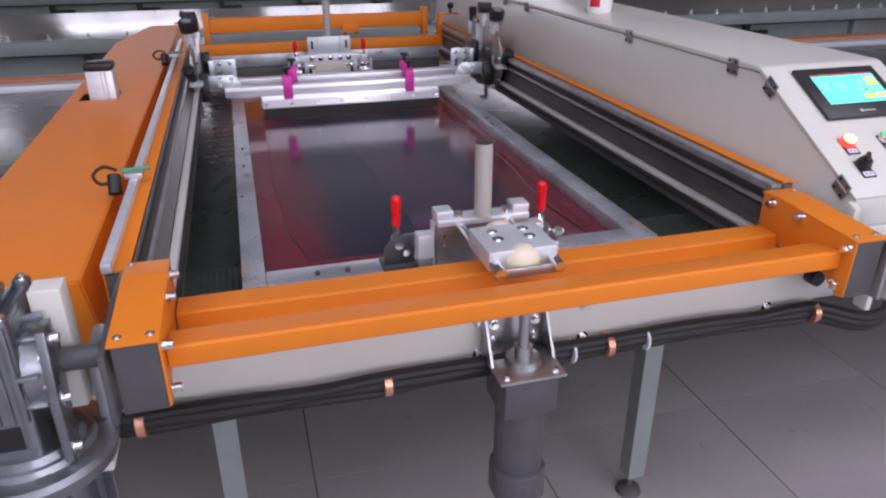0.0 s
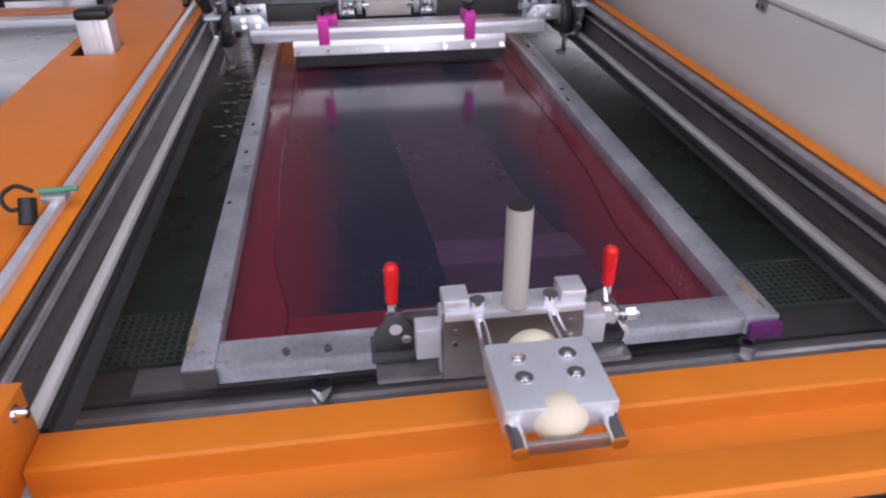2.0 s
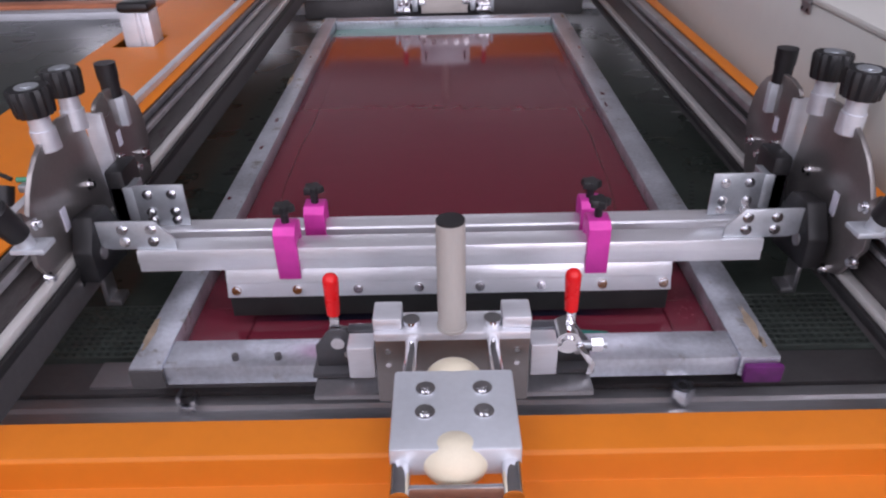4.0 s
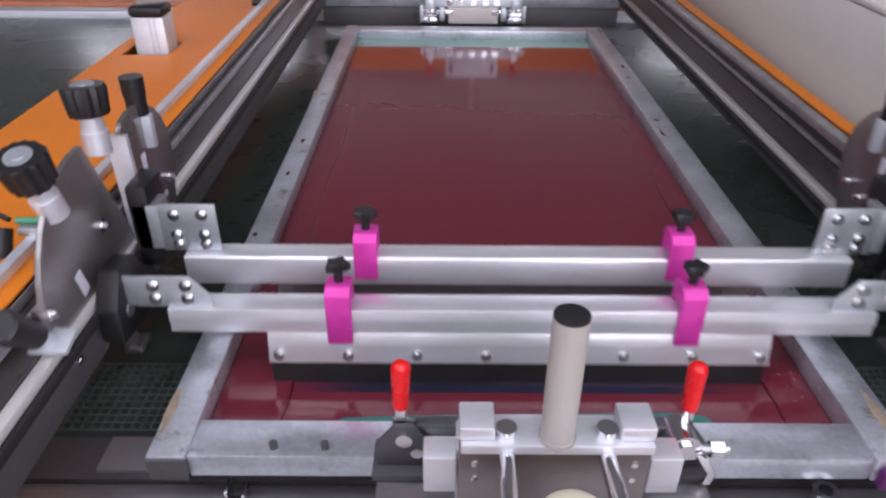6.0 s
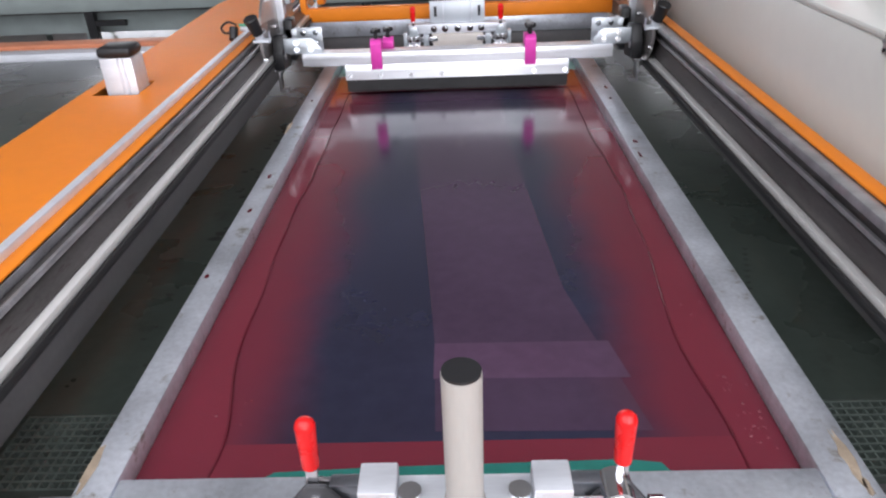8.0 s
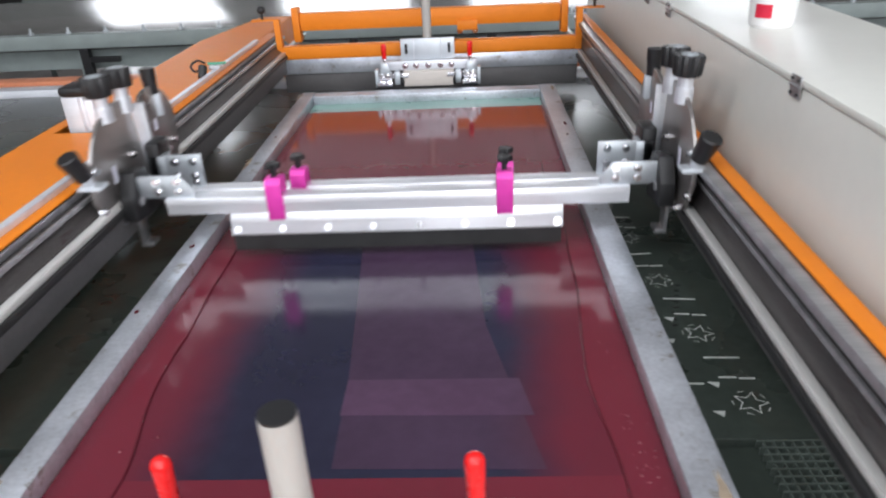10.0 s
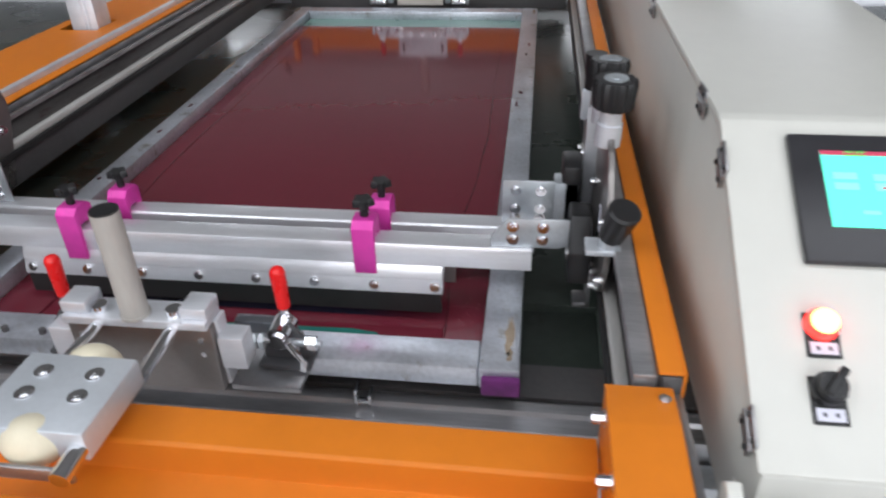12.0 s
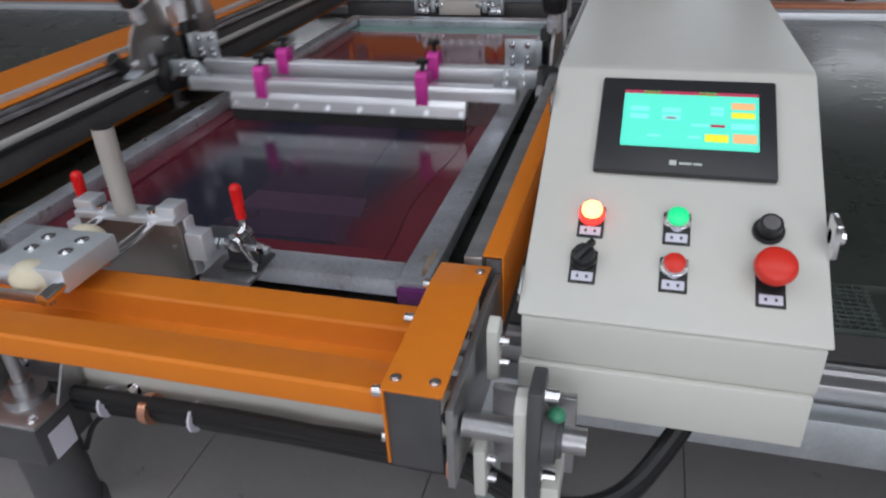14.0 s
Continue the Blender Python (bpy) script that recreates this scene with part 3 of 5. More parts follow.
def end_box(side):
    """The orange end box of the lifting frame; side -1 left, 1 right."""
    ix = LIX if side < 0 else RIX
    ox = ix + side * 0.064
    t = thing("end_box", ix, -0.40, 0.86, "orange sheet metal end box with a dark grey front", "end box", "frame end boxes")
    r = rel(t)

    def bx(x0, x1, y0, y1, z0, z1, bev=0.0):
        a, b = sorted((x0, x1))
        return box(B(), a - t.location.x, b - t.location.x, y0 + 0.40, y1 + 0.40, z0 - 0.86, z1 - 0.86, bev)
    th = side * 0.003
    prof = [(-0.262, 0.93), (-0.262, 1.0), (-0.31, 1.003), (-0.488, 0.994), (-0.493, 0.989), (-0.490, 0.893), (-0.475, 0.888), (-0.44, 0.915), (-0.36, 0.91)]
    part("side_plate", prism(B(), [(y + 0.40, z - 0.86) for y, z in prof], "x", min(0, th), max(0, th), 0.0008), ORANGE, t)
    top = [(-0.257, 1.003), (-0.31, 1.006), (-0.493, 0.997), (-0.493, 0.994), (-0.31, 1.003), (-0.257, 1.000)]
    a, b = sorted((0.0, ox - ix))
    part("top_cover", prism(B(), [(y + 0.40, z - 0.86) for y, z in top], "x", a, b, 0.0006), ORANGE, t)
    part("front_face", bx(ix + th, ox - side * 0.004, -0.4885, -0.4855, 0.890, 0.9935, 0.0006), MOTOR, t, "dark grey front plate")
    part("outer_plate", prism(B(), [(y + 0.40, z - 0.86) for y, z in [(-0.25, 0.87), (-0.25, 0.99), (-0.33, 0.996), (-0.497, 0.985), (-0.499, 0.882)]], "x", *sorted((ox - ix + side * 0.003, ox - ix + side * 0.011)), 0.001), MOTOR if side < 0 else STEEL, t, "thick steel side plate")
    for y, z in ((-0.290, 0.990), (-0.366, 0.9915), (-0.478, 0.980), (-0.465, 0.905)):
        part("plate_bolt", screw(B(), r((ix, y, z)), (-side, 0, 0), 0.0065, 0.013), CHROME, t)
    for y, x in ((-0.275, ox - side * 0.010), (-0.475, ox - side * 0.012), (-0.476, ix + side * 0.012)):
        part("cover_screw", screw(B(), r((x, y, 1.005 if y > -0.33 else 0.9985)), (0, 0.05, 1), 0.004, 0.003), CHROME, t)
    return t


end_box(-1)
end_box(1)


def side_beam(side):
    """The rail beam beside the screen, with its orange cover, grimy channel and white guide."""
    sx = -1 if side < 0 else 1
    t = thing("rail_beam", CX, 0.95, 0.88, "grey rail beam with an orange cover strip and white guide", "rail beam", "rail beams")

    def X(d):
        return sx * d
    # d: distance from the machine's middle line
    y0, y1 = -0.248 - 0.95, 2.30 - 0.95
    zt, ds, dg, zg = (1.014, 0.585, 0.585, 0.906) if side > 0 else (0.988, 0.606, 0.562, 0.940)

    def strip(name, d0, d1, z0, z1, mat, bev=0.001, a=y0, b=y1, label=""):
        p, q = sorted((X(d0), X(d1)))
        return part(name, box(B(), p, q, a, b, z0 - 0.88, z1 - 0.88, bev), mat, t, label)
    o0, o1 = (0.006, 0.030) if side > 0 else (-0.003, 0.033)
    strip("beam_core", ds + 0.010, ds + o1 - 0.0005, 0.875, zt - 0.006, DARK_STEEL)
    strip("cover_strip", ds + o0, ds + o1, zt - 0.004, zt, ORANGE, 0.0012, label="narrow orange cover strip")
    strip("cover_lip", ds + o1, ds + o1 + 0.003, zt - 0.10, zt - 0.0005, ORANGE, 0.0006)
    zm = zg + 0.45 * (zt - zg)
    dm = dg + 0.45 * (ds - dg)
    prof = [(ds + 0.0095, 0.880), (dg, 0.880), (dg, zg + 0.002), (dm, zm - 0.004), (dm + 0.006, zm), (dm - 0.003, zm + 0.003), (dm - 0.003, zm + 0.010), (dm + 0.004, zm + 0.012), (ds - 0.002, zt - 0.022), (ds + 0.005, zt - 0.018), (ds + 0.005, zt - 0.005), (ds + 0.0095, zt - 0.005)]
    part("channel", prism(B(), [(X(d), z - 0.88) for d, z in prof], "y", y0, y1), CHANNEL, t, "grimy grey channel profile")
    strip("ledge_strip", dm - 0.0045, dm + 0.002, zm + 0.0035, zm + 0.0125, RAIL_ALU, 0.001, label="paler ledge of the channel")
    strip("top_ledge", ds - (0.018 if side > 0 else 0.006), ds + o0 - 0.0005, zt - 0.0205, zt - 0.0052, RAIL_ALU, 0.0015, label="paler ledge of the channel")
    strip("guide_strip", dg - 0.017, dg - 0.0005, zg - 0.014, zg, GUIDE, 0.003, label="pale worn linear guide")
    strip("seal_lip", dg - 0.024, dg - 0.0175, zg - 0.026, zg - 0.012, RUBBER, 0.002)
    strip("beam_web", dg - 0.014, dg - 0.0005, 0.86, zg - 0.0145, DARK_STEEL, 0.001)
    return t


side_beam(-1)
side_beam(1)

# sensor bar on the left beam
sb = thing("sensor_bar", -0.235, 0.95, 0.985, "thin aluminium bar carrying proximity sensors", "bar")
part("bar", box(B(), -0.008, 0.008, -1.20, 1.15, 0.0, 0.016, 0.0015), ALU, sb)
for y in (-1.15, -0.4, 0.4, 1.1):
    part("bar_post", box(B(), -0.006, 0.006, y - 0.008, y + 0.008, -0.06, 0.001), STEEL, sb)


def sensor(y):
    t = thing("proximity_sensor", -0.235, y, 1.001, "black sensor with a green switch arm on the bar", "sensor", "sensors on the bar")
    part("clamp_block", box(B(), -0.018, 0.018, -0.012, 0.012, 0, 0.012, 0.002), ZINC, t)
    part("switch_arm", cyl(B(), (-0.022, 0.0, 0.017), (0.034, 0.004, 0.017), 0.0042, seg=12), GREEN_SENSOR, t, "green switch barrel")
    part("sensor_head", cyl(B(), (-0.035, -0.012, 0.012), (-0.035, -0.034, -0.02), 0.013), BLACK, t)
    part("lead", sweep(B(), curve_pts([(-0.03, 0, 0.018), (-0.055, 0.004, 0.026), (-0.075, -0.004, 0.012), (-0.06, -0.02, -0.002), (-0.036, -0.02, 0.004)]), 0.0035, 8), CABLE, t)


sensor(0.17)
sensor(1.62)

# rear end of the lifting frame
rf = thing("rear_frame", CX + 0.003, 2.15, 0.906, "orange rear cross bars of the lifting frame", "frame")
part("lower_bar", box(B(), -0.575, 0.575, 0.0, 0.045, 0.005, 0.052, 0.002), ORANGE, rf)
part("upper_bar", box(B(), -0.515, 0.515, 0.165, 0.21, 0.082, 0.148, 0.002), ORANGE, rf)
for s in (-1, 1):
    part("upright", box(B(), min(s * 0.578, s * 0.556), max(s * 0.578, s * 0.556), -0.002, 0.03, 0.004, 0.15, 0.001), ORANGE, rf)
    part("top_tab", box(B(), min(s * 0.555, s * 0.66), max(s * 0.555, s * 0.66), -0.003, 0.03, 0.1505, 0.156, 0.001), ORANGE, rf)
    part("end_plate", box(B(), min(s * 0.518, s * 0.545), max(s * 0.518, s * 0.545), 0.16, 0.215, 0.04, 0.17, 0.001), ORANGE, rf)
    part("guide_end", box(B(), min(s * 0.55, s * 0.566), max(s * 0.55, s * 0.566), 0.06, 0.4, 0.02, 0.036, 0.002), GUIDE, rf)
    part("ball_knob", ball(cyl(B(), (s * 0.62, 0.01, 0.155), (s * 0.62, 0.01, 0.18), 0.005, seg=8), (s * 0.62, 0.01, 0.19), 0.016), BLACK, rf)
for k in (0.12, 0.18):
    part("bolt", screw(B(), (k, 0.165, 0.06), (0, -1, 0), 0.008, 0.012), CHROME, rf)
part("hinge_block", box(B(), 0.11, 0.19, 0.15, 0.166, 0.064, 0.10, 0.002), ORANGE, rf)
part("rear_sheet", box(B(), -0.565, 0.565, 0.003, 0.010, -0.052, 0.003, 0.001), ALU_WORN, rf, "pale sheet below the rear bars")
part("rear_web", box(B(), -0.565, 0.565, 0.012, 0.020, -0.125, -0.048, 0.001), DARK_STEEL, rf)

# ---------------------------------------------------------------- control cabinet
CABX0, CABX1, CABY0, CABY1 = 1.058, 1.362, -0.362, 2.55
cab = thing("control_cabinet", (CABX0 + CABX1) / 2, CABY0, 0.895, "long cream enamelled control cabinet with a sloping panel", "cabinet")
hw = (CABX1 - CABX0) / 2
body_prof = [(0.006, 0.0), (0.006, 0.056), (0.0, 0.060), (0.0, 0.1135), (0.308, 0.285), (0.314, 0.287), (CABY1 - CABY0, 0.287), (CABY1 - CABY0, 0.0)]
part("body", prism(B(), body_prof, "x", -hw, hw, 0.003), CREAM, cab)
part("bottom_lip", box(B(), -hw - 0.002, hw - 0.003, -0.005, 0.05, -0.010, 0.056, 0.002), CREAM, cab)
part("lid", prism(B(), [(0.004, 0.1155), (-0.002, 0.118), (0.0, 0.1205), (0.312, 0.299), (0.325, 0.301), (CABY1 - CABY0, 0.301), (CABY1 - CABY0, 0.289), (0.315, 0.289)], "x", -hw - 0.004, hw + 0.004, 0.002), CREAM, cab, "hinged cream lid")
# butterfly hinges on the inner face
for y, z, tilt in ((1.85, 0.288, 0), (1.62, 0.288, 0), (0.86, 0.288, 0), (0.40, 0.288, 0), (0.27, 0.267, 30), (0.035, 0.130, 30)):
    h = part("hinge", box(cyl(B(), (-0.002, -0.018, 0), (-0.002, 0.018, 0), 0.003, seg=10), -0.0025, 0.0, -0.018, 0.018, -0.018, 0.016, 0.0006), STEEL, cab, "small steel butterfly hinge")
    h.location = (-hw - 0.0035, y, z)
    h.rotation_euler = (radians(tilt), 0, 0)
    for a in (-0.011, 0.011):
        for b in (-0.012, 0.010):
            s = part("hinge_screw", cyl(B(), (-0.0045, a, b), (-0.002, a, b), 0.0028, seg=8), BLACK, h)
part("side_latch", box(cyl(B(), (0.0, 0, 0), (0.014, 0, 0), 0.008, seg=10), 0.0, 0.008, -0.016, 0.016, -0.02, 0.02, 0.002), CHROME, cab).location = (hw + 0.002, 0.10, 0.19)

# the sloping panel: u to the right, v up the slope, w out of it
PANEL_A = radians(30)


def panel_matrix(u, v, w=0.0):
    return Matrix.Translation((u, 0.0 + v * math.cos(PANEL_A) - w * math.sin(PANEL_A), 0.1193 + v * math.sin(PANEL_A) + w * math.cos(PANEL_A))) @ Euler((PANEL_A, 0, 0)).to_matrix().to_4x4()


def on_panel(name, bm, mat, u, v, w=0.0, parent=cab, label=""):
    ob = part(name, bm, mat, parent, label)
    if parent is cab:
        ob.matrix_basis = panel_matrix(u, v, w)
    else:
        ob.matrix_basis = Matrix.Translation((u, v, w))
    return ob


hmi = on_panel("touch_display", box(B(), -0.1015, 0.1015, -0.073, 0.073, 0, 0.009, 0.003), BEZEL, 0.006, 0.264, 0.0005, label="charcoal touch display with a lit turquoise menu")
on_panel("display_glass", box(B(), -0.0775, 0.0775, -0.0435, 0.0435, 0.0, 0.0006), SCREEN_GLOW, 0.004, 0.008, 0.0089, hmi, "lit turquoise menu page")
H = 0.0096


def field(u, v, w, h, mat, name="display_field"):
    on_panel(name, box(B(), -w / 2, w / 2, -h / 2, h / 2, 0, 0.0003), mat, 0.004 + u, 0.008 + v, H, hmi)


field(0.0, 0.0408, 0.155, 0.005, SCREEN_RED, "status_bar")
field(-0.045, 0.0404, 0.020, 0.0058, SCREEN_GREEN, "status_bar")
field(0.020, 0.0404, 0.020, 0.0058, SCREEN_GREEN, "status_bar")
field(-0.058, 0.014, 0.022, 0.0075, SCREEN_WHITE)
field(-0.058, 0.002, 0.022, 0.0075, SCREEN_WHITE)
field(-0.021, 0.013, 0.022, 0.0075, SCREEN_WHITE)
field(-0.021, 0.002, 0.022, 0.0085, SCREEN_WHITE)
field(-0.021, 0.001, 0.012, 0.003, SCREEN_RED)
field(0.031, 0.018, 0.015, 0.006, SCREEN_WHITE)
field(0.031, 0.010, 0.015, 0.006, SCREEN_WHITE)
field(0.012, -0.0085, 0.02, 0.004, SCREEN_WHITE)
field(0.032, -0.0085, 0.016, 0.004, SCREEN_RED)
field(0.060, 0.023, 0.026, 0.010, SCREEN_ORANGE, "display_key")
field(0.060, 0.009, 0.026, 0.0085, SCREEN_YELLOW, "display_key")
field(0.060, -0.008, 0.026, 0.009, SCREEN_WHITE, "display_key")
field(0.062, -0.026, 0.026, 0.013, SCREEN_ORANGE, "display_key")
field(0.031, -0.027, 0.026, 0.011, SCREEN_YELLOW, "display_key")
field(-0.040, -0.027, 0.015, 0.004, SCREEN_WHITE)
field(0.006, -0.027, 0.015, 0.004, SCREEN_WHITE)
on_panel("maker_mark", box(box(box(box(B(), -0.013, -0.005, -0.003, 0.004, 0, 0.0004), -0.011, -0.007, -0.0015, 0.0025, 0, 0.0006), -0.002, 0.012, -0.0015, 0.0015, 0, 0.0004), 0.0135, 0.023, -0.0015, 0.0015, 0, 0.0004), WHITE_INK, -0.003, -0.058, 0.009, hmi)


def tag_plate(u, v):
    p = on_panel("tag_plate", box(B(), -0.0145, 0.0145, -0.030, 0.012, 0, 0.0022, 0.001), BLACK, u, v, 0.0008, label="black tag plate with a white paper label")
    on_panel("paper_label", box(B(), -0.0115, 0.0115, -0.0055, 0.0055, 0, 0.0004), PAPER, 0, -0.0215, 0.0022, p)
    for k in (-0.005, 0.005):
        on_panel("label_mark", box(B(), -0.0014, 0.0014, -0.0018, 0.0018, 0, 0.0003), PRINT, k, -0.0215, 0.0026, p)


def push_button(u, v, cap_mat, label, lit=False):
    tag_plate(u, v)
    b = on_panel("push_button", cyl(cyl(B(), (0, 0, 0), (0, 0, 0.006), 0.0148, 0.0142, 28), (0, 0, 0.006), (0, 0, 0.010), 0.0135, 0.0125, 28), CHROME if not lit else LED_RED, u, v, 0.003, label=label)
    on_panel("button_cap", ball(cyl(B(), (0, 0, 0.007), (0, 0, 0.013), 0.0118, 0.0112, 28), (0, 0, 0.0125), 0.0110, 0.25, 20), cap_mat, 0, 0, 0, b)


push_button(-0.090, 0.1305, LED_CORE, "lit red pilot lamp", True)
push_button(0.003, 0.1305, LED_GREEN, "green lit push button with a chrome ring")
push_button(0.002, 0.0716, ESTOP, "flat red push button with a chrome ring")
# selector
tag_plate(-0.093, 0.0716)
sel = on_panel("selector_switch", cyl(cyl(B(), (0, 0, 0), (0, 0, 0.007), 0.0150, 0.0145, 28), (0, 0, 0.007), (0, 0, 0.016), 0.0125, 0.0115, 28), BLACK, -0.093, 0.0716, 0.003, label="black rotary selector switch")
lever = on_panel("selector_lever", box(B(), -0.0035, 0.0035, -0.012, 0.016, 0.015, 0.023, 0.001), BLACK, 0, 0, 0, sel)
lever.rotation_euler = (0, 0, radians(-35))
# dial and emergency stop
dial = on_panel("dial_knob", cyl(cyl(B(), (0, 0, 0), (0, 0, 0.004), 0.0165, 0.0165, 28), (0, 0, 0.004), (0, 0, 0.018), 0.0130, 0.0120, 28), BLACK, 0.097, 0.128, 0.001, label="black dial knob with a silver cap")
on_panel("dial_cap", cyl(B(), (0, 0, 0.018), (0, 0, 0.019), 0.0088, seg=24), CHROME, 0, 0, 0, dial)
tag_plate(0.098, 0.066)
est = on_panel("emergency_stop", cyl(B(), (0, 0, 0), (0, 0, 0.014), 0.0145, 0.0125, 28), BLACK, 0.099, 0.073, 0.003, label="large red mushroom emergency stop button")
on_panel("mushroom_cap", ball(cyl(cyl(B(), (0, 0, 0.012), (0, 0, 0.020), 0.019, 0.0215, 32), (0, 0, 0.020), (0, 0, 0.026), 0.0215, 0.0200, 32), (0, 0, 0.0255), 0.0200, 0.28, 24), ESTOP, 0, 0, 0, est)

# pail on the cabinet
pail = thing("plastic_pail", 1.17, 0.915, 1.1962, "white plastic pail with a red lid on the cabinet", "pail")
part("pail_body", cyl(cyl(B(), (0, 0, 0), (0, 0, 0.008), 0.052, 0.056, 32), (0, 0, 0.008), (0, 0, 0.085), 0.056, 0.062, 32), PAIL_WHITE, pail)
part("lid", cyl(cyl(B(), (0, 0, 0.085), (0, 0, 0.10), 0.066, 0.066, 32), (0, 0, 0.10), (0, 0, 0.103), 0.062, 0.058, 32), PAIL_RED, pail, "red snap lid")
bm = B()
for k in range(7):
    a = radians(205 + k * 6)
    p, q = Vector((math.cos(a), math.sin(a), 0)) * 0.0605, Vector((math.cos(a + radians(6)), math.sin(a + radians(6)), 0)) * 0.0605
    vs = [bm.verts.new(v) for v in (p + Vector((0, 0, 0.028)), q + Vector((0, 0, 0.028)), q + Vector((0, 0, 0.062)), p + Vector((0, 0, 0.062)))]
    bm.faces.new(vs)
part("paper_label", bm, PAIL_RED, pail, "red printed label")
pail.scale = (0.76, 0.76, 0.76)

# ---------------------------------------------------------------- orange drive cover on the other side
dc = thing("drive_cover", -0.43, 0.95, 0.80, "broad orange sheet metal drive cover with a cut-out", "cover")
CZ = 0.162     # top above the base
OUT = -0.104
HX0, HX1, HY0, HY1 = -0.070, 0.045, 0.165, 0.285     # cut-out


def cover_top():
    bm = B()
    box(bm, OUT, 0.143, -1.16, HY0, CZ - 0.004, CZ)
    box(bm, OUT, HX0, HY0, HY1, CZ - 0.004, CZ)
    box(bm, HX1, 0.143, HY0, HY1, CZ - 0.004, CZ)
    prism(bm, [(OUT, HY1), (0.143, HY1), (0.143, 1.95), (0.0, 1.95), (OUT, 1.38)], "z", CZ - 0.004, CZ)
    bmesh.ops.remove_doubles(bm, verts=bm.verts, dist=1e-5)
    return bm


part("top_sheet", cover_top(), ORANGE, dc, smooth=False)
part("inner_face", prism(B(), [(0.143, CZ - 0.001), (0.1465, CZ - 0.002), (0.171, 0.0), (0.167, 0.0)], "y", -1.16, 1.95), ORANGE, dc)
part("outer_face", prism(B(), [(OUT, CZ - 0.001), (OUT - 0.0035, CZ - 0.002), (OUT - 0.010, 0.0), (OUT - 0.006, 0.0)], "y", -1.16, 1.38), ORANGE, dc)
part("front_face", prism(B(), [(OUT, CZ - 0.004), (0.143, CZ - 0.004), (0.167, 0.0), (OUT - 0.006, 0.0)], "y", -1.163, -1.1601), ORANGE, dc)
cc = thing("cylinder_column", -0.430, 1.175, 0.796, "aluminium air cylinder column with a black cap", "cylinder")
part("column", prism(B(), [(-0.04, -0.036), (0.004, -0.04), (0.008, -0.033), (0.016, -0.033), (0.02, -0.04), (0.04, -0.036), (0.04, 0.036), (-0.04, 0.036)], "z", 0, 0.250, 0.002), ALU, cc)
part("cap", box(B(), -0.043, 0.043, -0.041, 0.039, 0.250, 0.276, 0.010), BLACK, cc)

# gearbox and disc at the front of the drive cover
gb = thing("lift_gearbox", -0.335, -0.43, 0.80, "cast aluminium right-angle gearbox on a round flange", "gearbox")
part("flange_disc", cyl(cyl(B(), (0, 0, 0.0), (0, 0, 0.02), 0.105, 0.11, 48), (0, 0, 0.02), (0, 0, 0.028), 0.11, 0.104, 48), CAST, gb, "round cast flange with bolt holes")
part("motor_below", cyl(B(), (0, 0, -0.3), (0, 0, 0.0), 0.07, 0.075, 32), CAST, gb)
for k in range(14):
    a = 2 * math.pi * k / 14
    part("cooling_fin", box(B(), 0.068, 0.086, -0.003, 0.003, -0.29, -0.01), CAST, gb).rotation_euler = (0, 0, a)
# Dark discs on the solid flange paint the shade inside bolt holes.
for a in (20, 110, 200, 290, 330):
    part("flange_hole_shade", cyl(B(), (0.086 * math.cos(radians(a)), 0.086 * math.sin(radians(a)), 0.0275), (0.086 * math.cos(radians(a)), 0.086 * math.sin(radians(a)), 0.0288), 0.010), DARK_STEEL, gb)
part("gear_housing", box(B(), -0.065, 0.03, -0.055, 0.075, 0.028, 0.235, 0.012), CAST, gb)
for k in range(6):
    part("housing_rib", box(B(), -0.06 + k * 0.016, -0.054 + k * 0.016, -0.060, 0.08, 0.10, 0.24, 0.002), CAST, gb)
part("output_ring", cyl(cyl(B(), (0.03, 0.0, 0.155), (0.052, 0.0, 0.155), 0.058, 0.052, 36), (0.052, 0, 0.155), (0.058, 0, 0.155), 0.040, 0.038, 30), CAST, gb)
# Black disc paints the shaded bore around the shaft.
part("bore_ring_shade", cyl(B(), (0.0575, 0, 0.155), (0.0592, 0, 0.155), 0.030, seg=30), BLACK, gb)
part("torque_arm", prism(B(), [(-0.06, 0.03), (-0.02, 0.03), (-0.005, 0.13), (-0.005, 0.22), (-0.045, 0.22), (-0.06, 0.12)], "x", 0.052, 0.064, 0.002), CAST, gb)
for y, z in ((-0.045, 0.045), (-0.025, 0.2), (-0.04, 0.12)):
    part("arm_bolt", screw(B(), (0.064, y, z), (1, 0, 0), 0.007, 0.009), CHROME, gb)
for k in range(8):
    a = 2 * math.pi * k / 8 + 0.2
    part("ring_bolt", screw(B(), (0.052, 0.046 * math.cos(a), 0.155 + 0.046 * math.sin(a)), (1, 0, 0), 0.0048, 0.006), CHROME, gb)
    part("ring_rib", box(B(), 0.022, 0.050, -0.003, 0.003, 0.050, 0.066, 0.001), CAST, gb).matrix_local = Matrix.Translation((0, 0, 0.155)) @ Matrix.Rotation(a + 0.39, 4, "X")
part("top_boss", cyl(cyl(B(), (-0.02, 0.01, 0.235), (-0.02, 0.01, 0.252), 0.030, 0.027, 30), (-0.02, 0.01, 0.252), (-0.02, 0.01, 0.257), 0.018, 0.017, 24), CAST, gb)
for x, y in ((-0.055, -0.045), (0.02, -0.045), (-0.055, 0.065), (0.02, 0.065)):
    part("corner_boss", cyl(B(), (x, y, 0.028), (x, y, 0.246), 0.011, seg=16), CAST, gb)
    part("boss_bolt", screw(B(), (x, y, 0.246), (0, 0, 1), 0.006, 0.006), CHROME, gb)
# Flat black sheet painting a recess in shade; the housing isn't cut.
part("recess_shade", box(B(), -0.045, 0.012, -0.0562, -0.0555, 0.060, 0.095), BLACK, gb)
